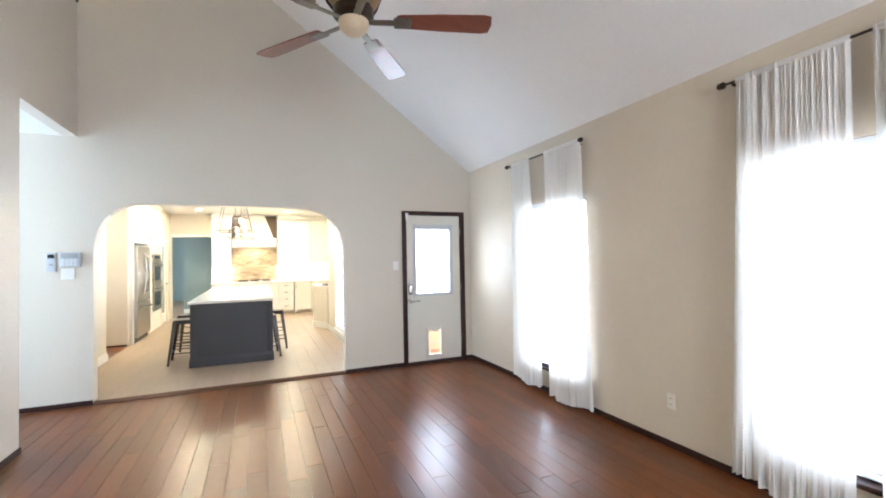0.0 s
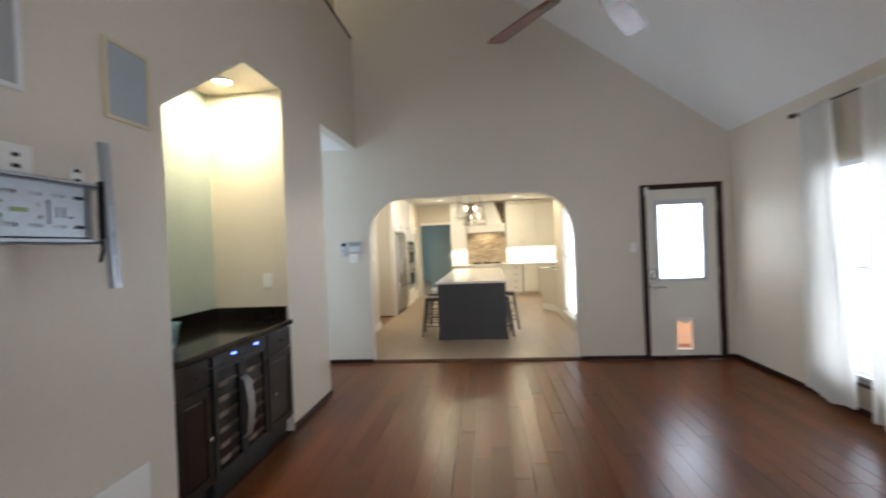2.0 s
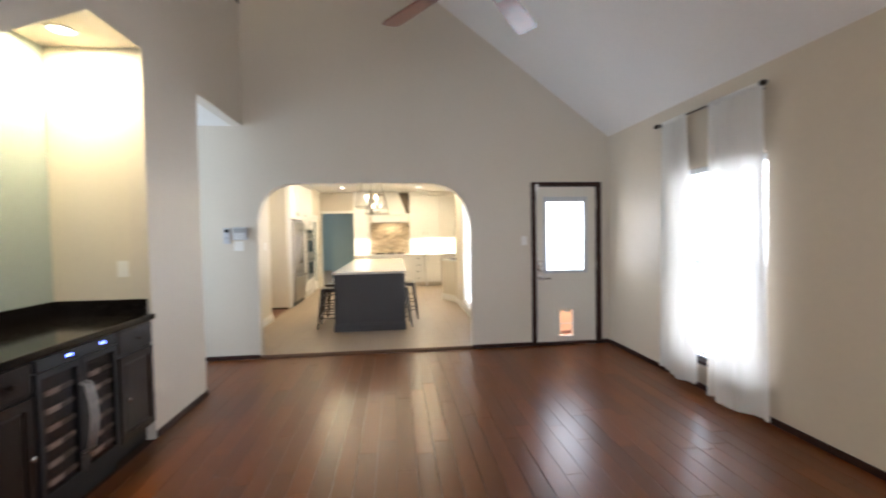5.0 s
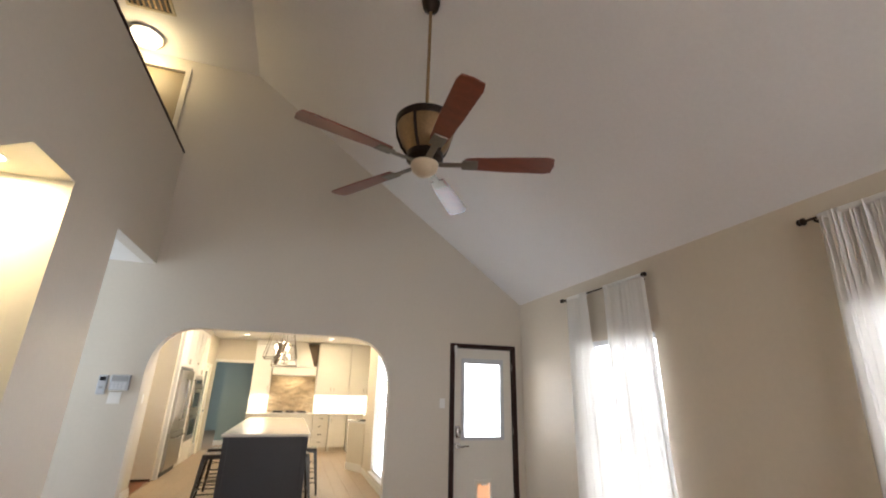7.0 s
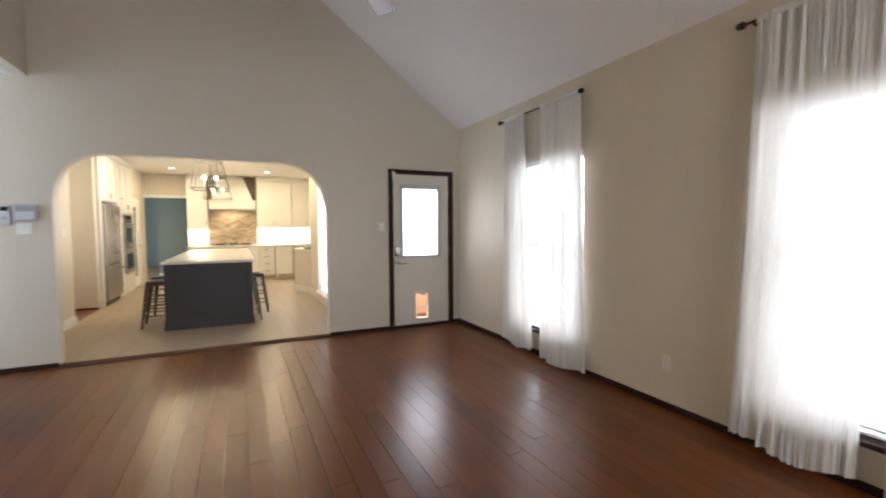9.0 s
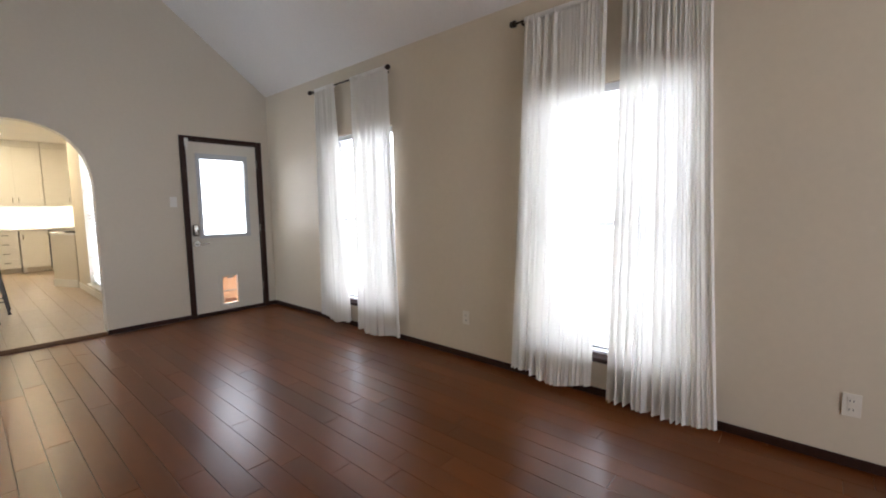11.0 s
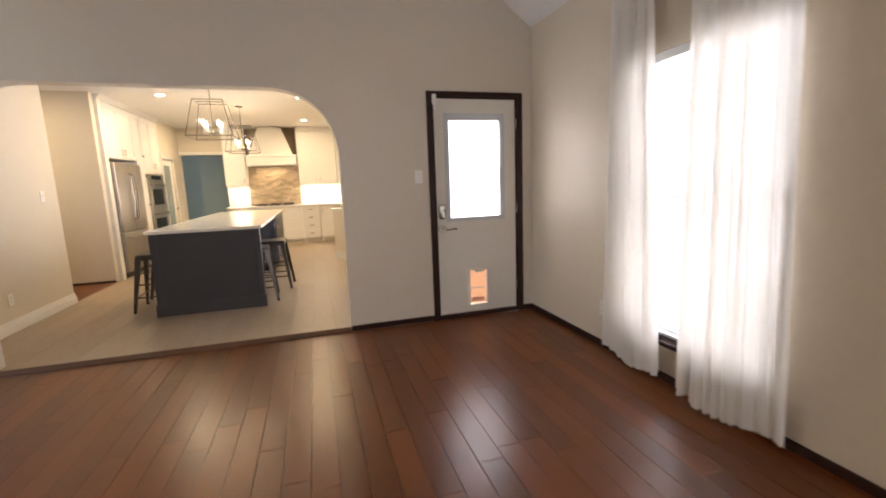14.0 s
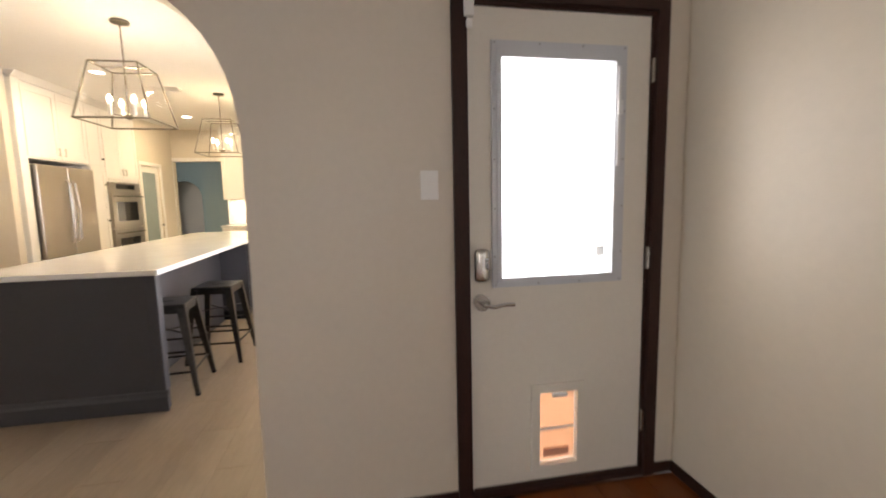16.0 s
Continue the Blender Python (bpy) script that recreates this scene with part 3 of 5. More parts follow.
part("inner_frame", prism(rect(2.178, 0.938, 2.728, 1.884), [rect(2.197, 0.958, 2.70, 1.85)], "y", W - 0.014, W - 0.006), ALU, d)
part("blind_slider", box(2.705, W - 0.024, 1.42, 2.72, W - 0.014, 1.83, 0.003), VINYL, d)
part("slider_knob", box(2.702, W - 0.034, 1.63, 2.724, W - 0.024, 1.69, 0.003), VINYL, d)
g = part("pane", box(2.197, W + 0.02, 0.958, 2.70, W + 0.026, 1.85), GLASS, d)
g.visible_shadow = False
for x, z in [(2.17 + 0.57 * k / 3, zz) for k in range(4) for zz in (0.928, 1.906)] + [(xx, 1.05 + 0.2 * k) for k in range(4) for xx in (2.167, 2.744)]:
    part("screw", rod((x, W - 0.009, z), (x, W - 0.005, z), 0.004, n=8), GREYP, d)
part("sticker", box(2.640, W + 0.016, 1.03, 2.680, W + 0.0195, 1.075), BLIND, d, "small pale sticker on the glass")
part("flap_frame", prism(rect(2.335, 0.055, 2.59, 0.465), [rect(2.372, 0.087, 2.553, 0.428)], "y", W - 0.004, W + 0.012), DOORP, d)
fl = part("pet_flap", box(2.373, W + 0.028, 0.088, 2.552, W + 0.034, 0.427), FLAP, d, "translucent peach pet flap lit from outside")
part("flap_bar", box(2.378, W + 0.018, 0.24, 2.547, W + 0.026, 0.25), VINYL, fl)
part("flap_weight", box(2.40, W + 0.018, 0.11, 2.525, W + 0.026, 0.15, 0.003), mat("flap_label_red", (0.75, 0.40, 0.28), 0.5), fl)
part("flap_latch", box(2.43, W - 0.012, 0.405, 2.50, W + 0.004, 0.425, 0.004), VINYL, fl)
dl = part("deadbolt", box(2.078, W - 0.022, 0.945, 2.142, W + 0.012, 1.085, 0.02, seg=4), CHROME, d, "satin nickel keypad deadbolt", True)
part("thumb_turn", box(2.128, W - 0.045, 1.0, 2.138, W - 0.022, 1.05, 0.004), CHROME, dl)
lv = part("lever_rose", rod((2.108, W - 0.02, 0.857), (2.108, W + 0.012, 0.857), 0.034, n=24), CHROME, d, "satin nickel lever", True)
part("lever", tube([(2.108, W - 0.022, 0.857), (2.108, W - 0.055, 0.857), (2.15, W - 0.06, 0.848), (2.19, W - 0.06, 0.856), (2.235, W - 0.055, 0.853)], 0.008), CHROME, lv, smooth=True)
for z in (0.25, 1.015, 1.82):
    part("hinge", rod((2.879, W - 0.008, z - 0.05), (2.879, W - 0.008, z + 0.05), 0.008), CHROME, d)
part("sill_plate", box(2.047, W - 0.015, FZ, 2.888, W + 0.138, 0.0, 0.003), TRIM, d)
part("stop", prism(rect(2.047, 0.0125, 2.888, 2.063), [rect(2.085, 0.03, 2.853, 2.03)], "y", W + 0.057, W + 0.08), TRIM, d)
part("door_sweep", box(2.07, W - 0.004, 0.001, 2.87, W + 0.011, 0.010), TRIM, d)
s = root("door_sensor", (2.05, W, 1.98), "white plastic alarm sensor on the door casing", "sensor")
part("body", box(2.042, W - 0.042, 1.985, 2.082, W - 0.023, 2.075, 0.006), PLASTIC, s)
part("magnet", box(2.052, W - 0.036, 1.945, 2.076, W - 0.02, 1.98, 0.006), PLASTIC, s)
structure("door_stoop", box(1.6, W + 0.2, -0.3, 3.4, W + 1.6, -0.05), GROUND, "concrete stoop outside the door")


# ---- wall plates ----
def plate(name, c, axis, w, h, kind, label):
    """A cover plate at c, facing axis ('+x', '-x', '-y')."""
    t = root(name, c, label, "outlet" if kind == "outlet" else "switch", "wall plates")
    shell = ALMOND if axis == "-x" else PLASTIC
    def slab(u0, w0, u1, w1, o0, o1, bev=0.0):
        x, y, z = c
        if axis == "-y":
            return box(x + u0, y - o1, z + w0, x + u1, y - o0, z + w1, bev)
        s = 1 if axis == "+x" else -1
        return box(min(x + s * o0, x + s * o1), y + u0, z + w0, max(x + s * o0, x + s * o1), y + u1, z + w1, bev)
    part("cover", slab(-w / 2, -h / 2, w / 2, h / 2, 0.001, 0.007, 0.002), shell, t)
    if kind == "outlet":
        for zz in (-0.022, 0.022):
            r = part("receptacle", slab(-0.016, zz - 0.014, 0.016, zz + 0.014, 0.007, 0.010, 0.002), shell, t)
            for u in (-0.007, 0.007):
                part("slot", slab(u - 0.0015, zz - 0.004, u + 0.0015, zz + 0.006, 0.0098, 0.0105), BLACK, r)
    elif kind == "cable":
        for zz in (-0.02, 0.02):
            part("socket", slab(-0.013, zz - 0.007, 0.013, zz + 0.007, 0.007, 0.0095), BLACK, t)
    elif kind == "rocker":
        part("rocker", slab(-0.016, -0.032, 0.016, 0.032, 0.007, 0.011, 0.002), shell, t)
    else:
        r = part("toggle_frame", slab(-0.006, -0.013, 0.006, 0.013, 0.007, 0.009), shell, t)
        part("toggle", slab(-0.004, 0.0, 0.004, 0.011, 0.009, 0.018, 0.001), shell, r)


plate("light_switch", (1.898, W, 1.35), "-y", 0.072, 0.116, "toggle", "white toggle light switch beside the back door")
plate("wall_outlet", (X, 2.70, 0.32), "-x", 0.07, 0.115, "outlet", "almond wall outlet between the windows")
plate("wall_outlet", (X, 0.33, 0.28), "-x", 0.07, 0.115, "outlet", "almond wall outlet past the curtains")
plate("wall_outlet", (X, 4.86, 0.28), "-x", 0.07, 0.115, "outlet", "almond wall outlet near the back door")
plate("cable_plate", (L, 1.876, 0.34), "+x", 0.075, 0.118, "cable", "white cable plate low on the media wall")
plate("cable_plate", (L, 1.973, 0.345), "+x", 0.075, 0.118, "cable", "white cable plate low on the media wall")
plate("wall_outlet", (L, 1.672, 0.295), "+x", 0.075, 0.118, "outlet", "white wall outlet low on the media wall")
plate("cable_plate", (L, 1.90, 1.83), "+x", 0.115, 0.118, "cable", "white cable plate behind the screen mount")
plate("wall_outlet", (L, 1.64, 1.81), "+x", 0.09, 0.10, "outlet", "white wall plate behind the screen mount")
plate("cable_plate", (L, 2.13, 1.81), "+x", 0.06, 0.06, "cable", "small white plate behind the screen mount")
plate("light_switch", (-1.745, 3.97, 1.236), "-y", 0.075, 0.118, "rocker", "white rocker switch inside the bar niche")
plate("wall_outlet", (-1.93, 7.201, 0.319), "+x", 0.07, 0.115, "outlet", "white wall outlet low on the kitchen side wall")
plate("light_switch", (-1.93, 8.0, 1.30), "+x", 0.075, 0.118, "toggle", "white light switch on the kitchen side wall")

a = root("access_panel", (L, 2.287, 0.16), "square white access panel low on the media wall", "panel")
part("panel", box(L + 0.001, 2.14, 0.155, L + 0.022, 2.416, 0.485, 0.004), PLASTIC, a)
part("finger_pull", box(L + 0.022, 2.30, 0.185, L + 0.028, 2.325, 0.20, 0.003), VINYL, a)

# alarm panels
k = root("alarm_keypad", (-1.615, W, 1.42), "pale grey plastic alarm keypad with grey display", "keypad")
part("body", box(-1.703, W - 0.03, 1.424, -1.528, W - 0.001, 1.577, 0.008), KEYPAD, k)
part("display", box(-1.69, W - 0.033, 1.515, -1.545, W - 0.03, 1.565), GREYP, k)
for i in range(4):
    for j in range(3):
        part("key", box(-1.685 + 0.034 * i, W - 0.034, 1.438 + 0.024 * j, -1.659 + 0.034 * i, W - 0.03, 1.454 + 0.024 * j, 0.002), VINYL, k)
k = root("thermostat", (-1.768, W, 1.38), "narrow pale grey thermostat with small dark display", "thermostat")
part("body", box(-1.809, W - 0.026, 1.382, -1.727, W - 0.001, 1.572, 0.008), KEYPAD, k)
part("display", box(-1.795, W - 0.029, 1.515, -1.741, W - 0.026, 1.555), BLACK, k)
part("button", box(-1.785, W - 0.029, 1.44, -1.751, W - 0.026, 1.46, 0.002), GREYP, k)
plate("light_switch", (-1.639, W, 1.352), "-y", 0.112, 0.114, "toggle", "white switch plate under the alarm keypad")

# ---- media wall ----
s = root("wall_speaker", (L, 1.815, 2.085), "tall in-wall speaker with white frame and grey grille", "speaker")
part("frame", prism(rect(1.70, 2.085, 1.93, 2.72), [rect(1.718, 2.103, 1.912, 2.702)], "x", L + 0.001, L + 0.016), VINYL, s)
part("grille", box(L + 0.001, 1.719, 2.104, L + 0.010, 1.911, 2.701), GRILLE, s)
for z, r in ((2.22, 0.07), (2.40, 0.05), (2.57, 0.07)):
    part("cone", rod((L + 0.010, 1.815, z), (L + 0.0115, 1.815, z), r, n=28), GRILLE, s)
for y0 in (2.273, 0.905):
    s = root("wall_panel", (L, y0 + 0.13, 2.10), "blue-grey speaker panel in a cream wooden frame", "speaker", "framed wall panels")
    part("frame", prism(rect(y0, 2.098, y0 + 0.26, 2.468), [rect(y0 + 0.018, 2.116, y0 + 0.242, 2.45)], "x", L + 0.001, L + 0.014), CREAM, s)
    part("panel", box(L + 0.001, y0 + 0.019, 2.117, L + 0.009, y0 + 0.241, 2.449), BLUEGREY, s)

t = root("tv_mount", (L, 1.83, 1.52), "zinc wall mount for a screen with two upright arms", "tv mount")
part("wall_bracket", box(L + 0.001, 1.505, 1.55, L + 0.022, 2.16, 1.70, 0.003), BLACK, t)
part("back_tray", box(L + 0.022, 1.60, 1.565, L + 0.06, 2.10, 1.735, 0.003), GREYP, t)
plate_slots = [rect(1.565, zz, 1.615, zz + 0.014) for zz in (1.592, 1.70)]
lp = part("logo_plate", prism(rect(1.508, 1.550, 1.640, 1.752), plate_slots, "x", L + 0.070, L + 0.076), ZINC, t, "bright zinc end plate")
for y0, y1, z0, z1 in ((1.545, 1.551, 1.63, 1.675), (1.551, 1.572, 1.63, 1.637), (1.588, 1.615, 1.63, 1.638), (1.588, 1.615, 1.649, 1.656), (1.588, 1.615, 1.667, 1.675)):
    part("mark", box(L + 0.076, y0, z0, L + 0.0766, y1, z1), BLACK, lp)
slots = [rect(1.80 + 0.085 * i, zz, 1.845 + 0.085 * i, zz + 0.014) for i in range(4) for zz in (1.585, 1.70)]
fp = part("face_plate", prism(rect(1.73, 1.552, 2.125, 1.752), slots, "x", L + 0.060, L + 0.066), ZINC, t)
for y, z in ((1.79, 1.622), (1.79, 1.668), (1.925, 1.622), (1.925, 1.668)):
    part("bolt", rod((L + 0.066, y, z), (L + 0.071, y, z), 0.007, n=12), CHROME, fp)
part("mark", box(L + 0.066, 1.825, 1.638, L + 0.0668, 1.885, 1.654), mat("green_label", (0.22, 0.30, 0.12), 0.6), fp)
for y0, y1, z0, z1 in ((1.952, 1.960, 1.600, 1.690), (1.985, 1.991, 1.625, 1.665), (2.010, 2.016, 1.625, 1.665), (2.030, 2.050, 1.625, 1.631)):
    part("mark", box(L + 0.066, y0, z0, L + 0.0668, y1, z1), BLACK, fp)
for y0 in (1.655, 2.06):
    part("side_arm", box(L + 0.022, y0, 1.58, L + 0.064, y0 + 0.05, 1.72, 0.004), BLACK, t)
for z0, z1, y0, y1 in ((1.752, 1.772, 1.54, 2.185), (1.524, 1.546, 1.545, 2.17)):
    rl = part("rail", box(L + 0.045, y0, z0, L + 0.088, y1, z1, 0.004), ZINC, t, "bright folded zinc rail")
    # thin black strip laid on the rail as its shadow line
    part("rail_shadow_gap", box(L + 0.0882, y0 + 0.02, z0 + 0.003, L + 0.0890, y1 - 0.02, z0 + 0.008), BLACK, rl)
for y, z0, z1, lean in ((1.705, 1.335, 1.968, 3.0), (2.165, 1.340, 1.948, 3.0)):
    swing = Matrix.Translation((L + 0.118, y, 1.65)) @ Matrix.Rotation(radians(lean), 4, "Y").inverted() @ Matrix.Translation((-(L + 0.118), -y, -1.65))
    holes = [rect(y - 0.004, z0 + 0.025 + 0.115 * i, y + 0.004, z0 + 0.12 + 0.115 * i) for i in range(2)] + [rect(y - 0.003, z1 - 0.26 + 0.022 * i, y + 0.003, z1 - 0.252 + 0.022 * i) for i in range(5)]
    bm = prism(rect(y - 0.017, z0, y + 0.017, z1), holes, "x", L + 0.118, L + 0.122)
    bmesh.ops.transform(bm, matrix=swing, verts=bm.verts)
    ar = part("upright_arm", bm, ZINC, t, "long zinc screen arm")
    for s in (-1, 1):
        bm = box(L + 0.096, y + s * 0.017 - 0.002, z0, L + 0.121, y + s * 0.017 + 0.002, z1)
        bmesh.ops.transform(bm, matrix=swing, verts=bm.verts)
        part("flange", bm, ZINC, ar)
    part("hook", box(L + 0.080, y - 0.026, 1.545, L + 0.112, y + 0.020, 1.785, 0.006), BLACK, ar)
    part("pull_cord", tube([(L + 0.10, y - 0.03, 1.55), (L + 0.11, y - 0.035, 1.50), (L + 0.11, y - 0.05, 1.45)], 0.007), BLACK, ar)

# polished board with a clipped corner, tilted on a stand beside the media wall
# piece not identified: the board form and its unseen stand legs are made up
E0 = Vector((0.26, 0.517, 1.433))
b = root("tilted_board", (-1.0, 0.55, 0), "polished dark wood board with clipped corner, tilted", "board")
def on_board(dx, dy, dz, k):
    return E0 + Vector((dx, dy, dz)) * k
c1, c2, c3, c4 = on_board(-0.862, 0.369, -0.347, 1.25), on_board(-0.864, 0.334, -0.376, 1.22), on_board(-0.886, 0.267, -0.379, 1.10), on_board(-0.952, 0.301, -0.06, 1.42)
back = (c4 - c1) * 1.25
pts = [c1, c2, c2 + (c3 - c2) * 4.0, c2 + (c3 - c2) * 4.0 + back, c1 + back]
nrm = (c2 - c1).cross(c4 - c1).normalized()
nrm = nrm if nrm.x > 0 else -nrm
pts = [p - nrm * (p - c1).dot(nrm) for p in pts]
bm = bmesh.new()
fc = bm.faces.new([bm.verts.new(p) for p in pts])
res = bmesh.ops.extrude_face_region(bm, geom=[fc])
bmesh.ops.translate(bm, verts=[q for q in res["geom"] if isinstance(q, bmesh.types.BMVert)], vec=-nrm * 0.035)
bmesh.ops.bevel(bm, geom=list(bm.edges), offset=0.012, segments=3, affect="EDGES", profile=0.5)
part("board", bm, mat("polished_mahogany", (0.030, 0.008, 0.004), 0.16, var=0.35, scale=3, fine=30, stretch=(1, 6, 1), spec=0.35), b, smooth=True)
for p in (pts[2] - nrm * 0.05 + back * 0.2, pts[3] - nrm * 0.05):
    part("leg", rod((p.x, p.y, FZ), tuple(p), 0.02), ESPRESSO, b)

# ---- bar niche ----
FX = L + 0.005     # cabinet fronts


def raised_door(parent, y0, z0, y1, z1, material, x, sign=1, name="door"):
    """A framed door with a raised panel, facing +x (sign 1) or -x."""
    f = 0.05
    a, b2 = sorted((x, x + sign * 0.018))
    dr = part(name, prism(rect(y0, z0, y1, z1), [rect(y0 + f, z0 + f, y1 - f, z1 - f)] if z1 - z0 > 0.2 else [], "x", a, b2), material, parent)
    if z1 - z0 > 0.2:
        a, b2 = sorted((x, x + sign * 0.013))
        part("panel", box(a, y0 + f + 0.004, z0 + f + 0.004, b2, y1 - f - 0.004, z1 - f - 0.004, 0.010), material, dr)
    return dr


def bar_cabinet(y0, y1, knob_y, label):
    c = root("bar_cabinet", (L - 0.3, (y0 + y1) / 2, 0), label, "cabinet", "bar cabinets")
    part("body", box(-2.215, y0, 0.09, FX - 0.02, y1, 0.862), ESPRESSO, c)
    part("toe_kick", box(-2.215, y0, FZ, FX - 0.07, y1, 0.088), BLACK, c)
    dr = raised_door(c, y0 + 0.008, 0.11, y1 - 0.008, 0.675, ESPRESSO, FX - 0.018)
    part("knob", lathe_x((FX + 0.001, knob_y, 0.385)), CHROME, dr, "nickel knob", True)
    dw = part("drawer_front", box(FX - 0.018, y0 + 0.008, 0.695, FX, y1 - 0.008, 0.85, 0.008), ESPRESSO, c)
    part("knob", lathe_x((FX + 0.001, (y0 + y1) / 2, 0.77)), BRONZE, dw, smooth=True)


def lathe_x(at, s=1, k=1.0):
    bm = lathe([(0.006 * k, 0), (0.006 * k, 0.012 * k), (0.015 * k, 0.018 * k), (0.015 * k, 0.026 * k), (0.008 * k, 0.03 * k)], (0, 0, 0), 14)
    bmesh.ops.rotate(bm, cent=(0, 0, 0), matrix=Matrix.Rotation(radians(90 * s), 3, "Y"), verts=bm.verts)
    bmesh.ops.translate(bm, verts=bm.verts, vec=at)
    return bm


bar_cabinet(2.622, 2.915, 2.862, "espresso wood bar cabinet with drawer above raised-panel door")
bar_cabinet(3.565, 3.955, 3.62, "espresso wood bar cabinet beside the wine cooler")
t = root("bar_counter", (-1.88, 3.29, 0.862), "polished black granite counter with low backsplash", "countertop")
part("slab", box(-2.218, 2.623, 0.864, L + 0.028, 3.956, 0.905, 0.006), GRANITE, t)
part("backsplash", box(-2.218, 2.623, 0.905, -2.196, 3.956, 1.015, 0.003), GRANITE, t)
part("backsplash", box(-2.196, 3.936, 0.905, L - 0.02, 3.956, 1.015, 0.003), GRANITE, t)
w = root("wine_cooler", (-1.85, 3.24, 0), "black two-door wine cooler with steel handles and lit bottles", "wine cooler")
part("body", box(-2.2, 2.925, FZ, FX - 0.03, 3.555, 0.855, 0.004), BLACK, w)
part("vent_grille", box(FX - 0.03, 2.93, 0.0, FX - 0.02, 3.55, 0.10), BLACK, w)
part("control_panel", box(FX - 0.03, 2.93, 0.785, FX + 0.002, 3.55, 0.85, 0.003), BLACK, w)
for y in (3.146, 3.417):
    part("led_display", box(FX + 0.002, y - 0.020, 0.815, FX + 0.0035, y + 0.020, 0.829), LED, w, "blue lit temperature display")
for y0, y1, hy in ((2.93, 3.238, 3.222), (3.242, 3.55, 3.262)):
    dr = part("door", prism(rect(y0, 0.105, y1, 0.78), [rect(y0 + 0.035, 0.14, y1 - 0.035, 0.745)], "x", FX - 0.028, FX), BLACK, w)
    part("pane", box(FX - 0.012, y0 + 0.035, 0.14, FX - 0.007, y1 - 0.035, 0.745), clear_glass("cooler_glass", (0.85, 0.8, 0.77), 0.03), dr)
    part("liner", box(FX - 0.16, y0 + 0.02, 0.12, FX - 0.15, y1 - 0.02, 0.765), BLACK, dr)
    part("handle", tube([(FX, hy, 0.64), (FX + 0.03, hy, 0.625), (FX + 0.048, hy, 0.53), (FX + 0.056, hy, 0.44), (FX + 0.048, hy, 0.35), (FX + 0.03, hy, 0.255), (FX, hy, 0.24)], 0.008), STEEL, dr, "bowed steel handle", True)
    for i in range(6):
        z = 0.18 + 0.095 * i
        part("shelf", box(FX - 0.15, y0 + 0.036, z - 0.012, FX - 0.016, y1 - 0.036, z + 0.012, 0.003), mat("cooler_shelf_wood", (0.085, 0.06, 0.05), 0.4) if i == 0 and y0 < 3 else bpy.data.materials["cooler_shelf_wood"], w)
        part("shelf_label", box(FX - 0.016, y0 + 0.075, z - 0.015, FX - 0.0135, y0 + 0.165, z + 0.017, 0.001), BOTTLE, w)
        for yb in (y0 + 0.09, y0 + 0.155, y0 + 0.22):
            part("bottle", rod((FX - 0.148, yb, z + 0.045), (FX - 0.045, yb, z + 0.045), 0.03, n=14, r2=0.014), BOTTLE if (i + int(yb * 100)) % 3 == 0 else DARKGLASS, w)
bk = root("basket", (-1.87, 2.93, 0.905), "small aqua plastic basket on the granite counter", "basket")
bm = lathe([(0.062, 0), (0.064, 0.004), (0.085, 0.135), (0.094, 0.14), (0.094, 0.15), (0.081, 0.15), (0.060, 0.008)], (-1.87, 2.93, 0.905), 28)
part("bowl", bm, BASKET, bk, smooth=True)
for i in range(14):
    a = 2 * math.pi * i / 14
    part("slot", rod((-1.87 + 0.071 * math.cos(a), 2.93 + 0.071 * math.sin(a), 0.935), (-1.87 + 0.083 * math.cos(a), 2.93 + 0.083 * math.sin(a), 1.025), 0.006, n=6), mat("basket_slot", (0.12, 0.2, 0.2), 0.6) if i == 0 else bpy.data.materials["basket_slot"], bk)


def downlight(x, y, z, label):
    dn = root("recessed_light", (x, y, z), label, "light", "recessed ceiling lights")
    part("trim_ring", lathe([(0.085, -0.001), (0.085, -0.006), (0.07, -0.010), (0.066, -0.002)], (x, y, z), 28), WHITE, dn, smooth=True)
    part("lens", rod((x, y, z - 0.004), (x, y, z - 0.0025), 0.064, n=28), DISC, dn)


downlight(-1.90, 3.70, 2.83, "lit recessed light in the bar niche ceiling")
# the fifth fitting, in the hall, is made up to carry the added beam
for x, y in ((-1.10, 9.64), (0.87, 9.63), (0.88, 12.05), (-1.13, 12.1), (-2.9, 8.6)):
    downlight(x, y, KC, "lit round recessed light in the kitchen ceiling")

# ---- ceiling fan ----
HX, HY, HZ = 0.74, 3.02, 2.93
f = root("ceiling_fan", (HX, HY, HZ), "five-blade ceiling fan, cherry blades, antique bronze motor", "ceiling fan")
top = EAVE + SLOPE * (X - HX)
part("canopy", lathe([(0.015, -0.14), (0.06, -0.10), (0.075, -0.03), (0.078, 0.045)], (HX, HY, top), 28), BRONZE, f, smooth=True)
part("downrod", rod((HX, HY, HZ + 0.38), (HX, HY, top - 0.08), 0.013), FANSIDE, f, smooth=True)
part("motor", lathe([(0.03, 0.42), (0.05, 0.38), (0.14, 0.37), (0.20, 0.34), (0.205, 0.30), (0.19, 0.22), (0.155, 0.13), (0.11, 0.07), (0.10, 0.05)], (HX, HY, HZ), 40), FANSIDE, f, "amber motor bowl", True)
part("band", lathe([(0.206, 0.285), (0.213, 0.295), (0.213, 0.335), (0.204, 0.345)], (HX, HY, HZ), 40), BRONZE, f, smooth=True)
part("collar", lathe([(0.10, 0.085), (0.125, 0.075), (0.125, 0.03), (0.09, 0.0)], (HX, HY, HZ), 36), BRONZE, f, smooth=True)
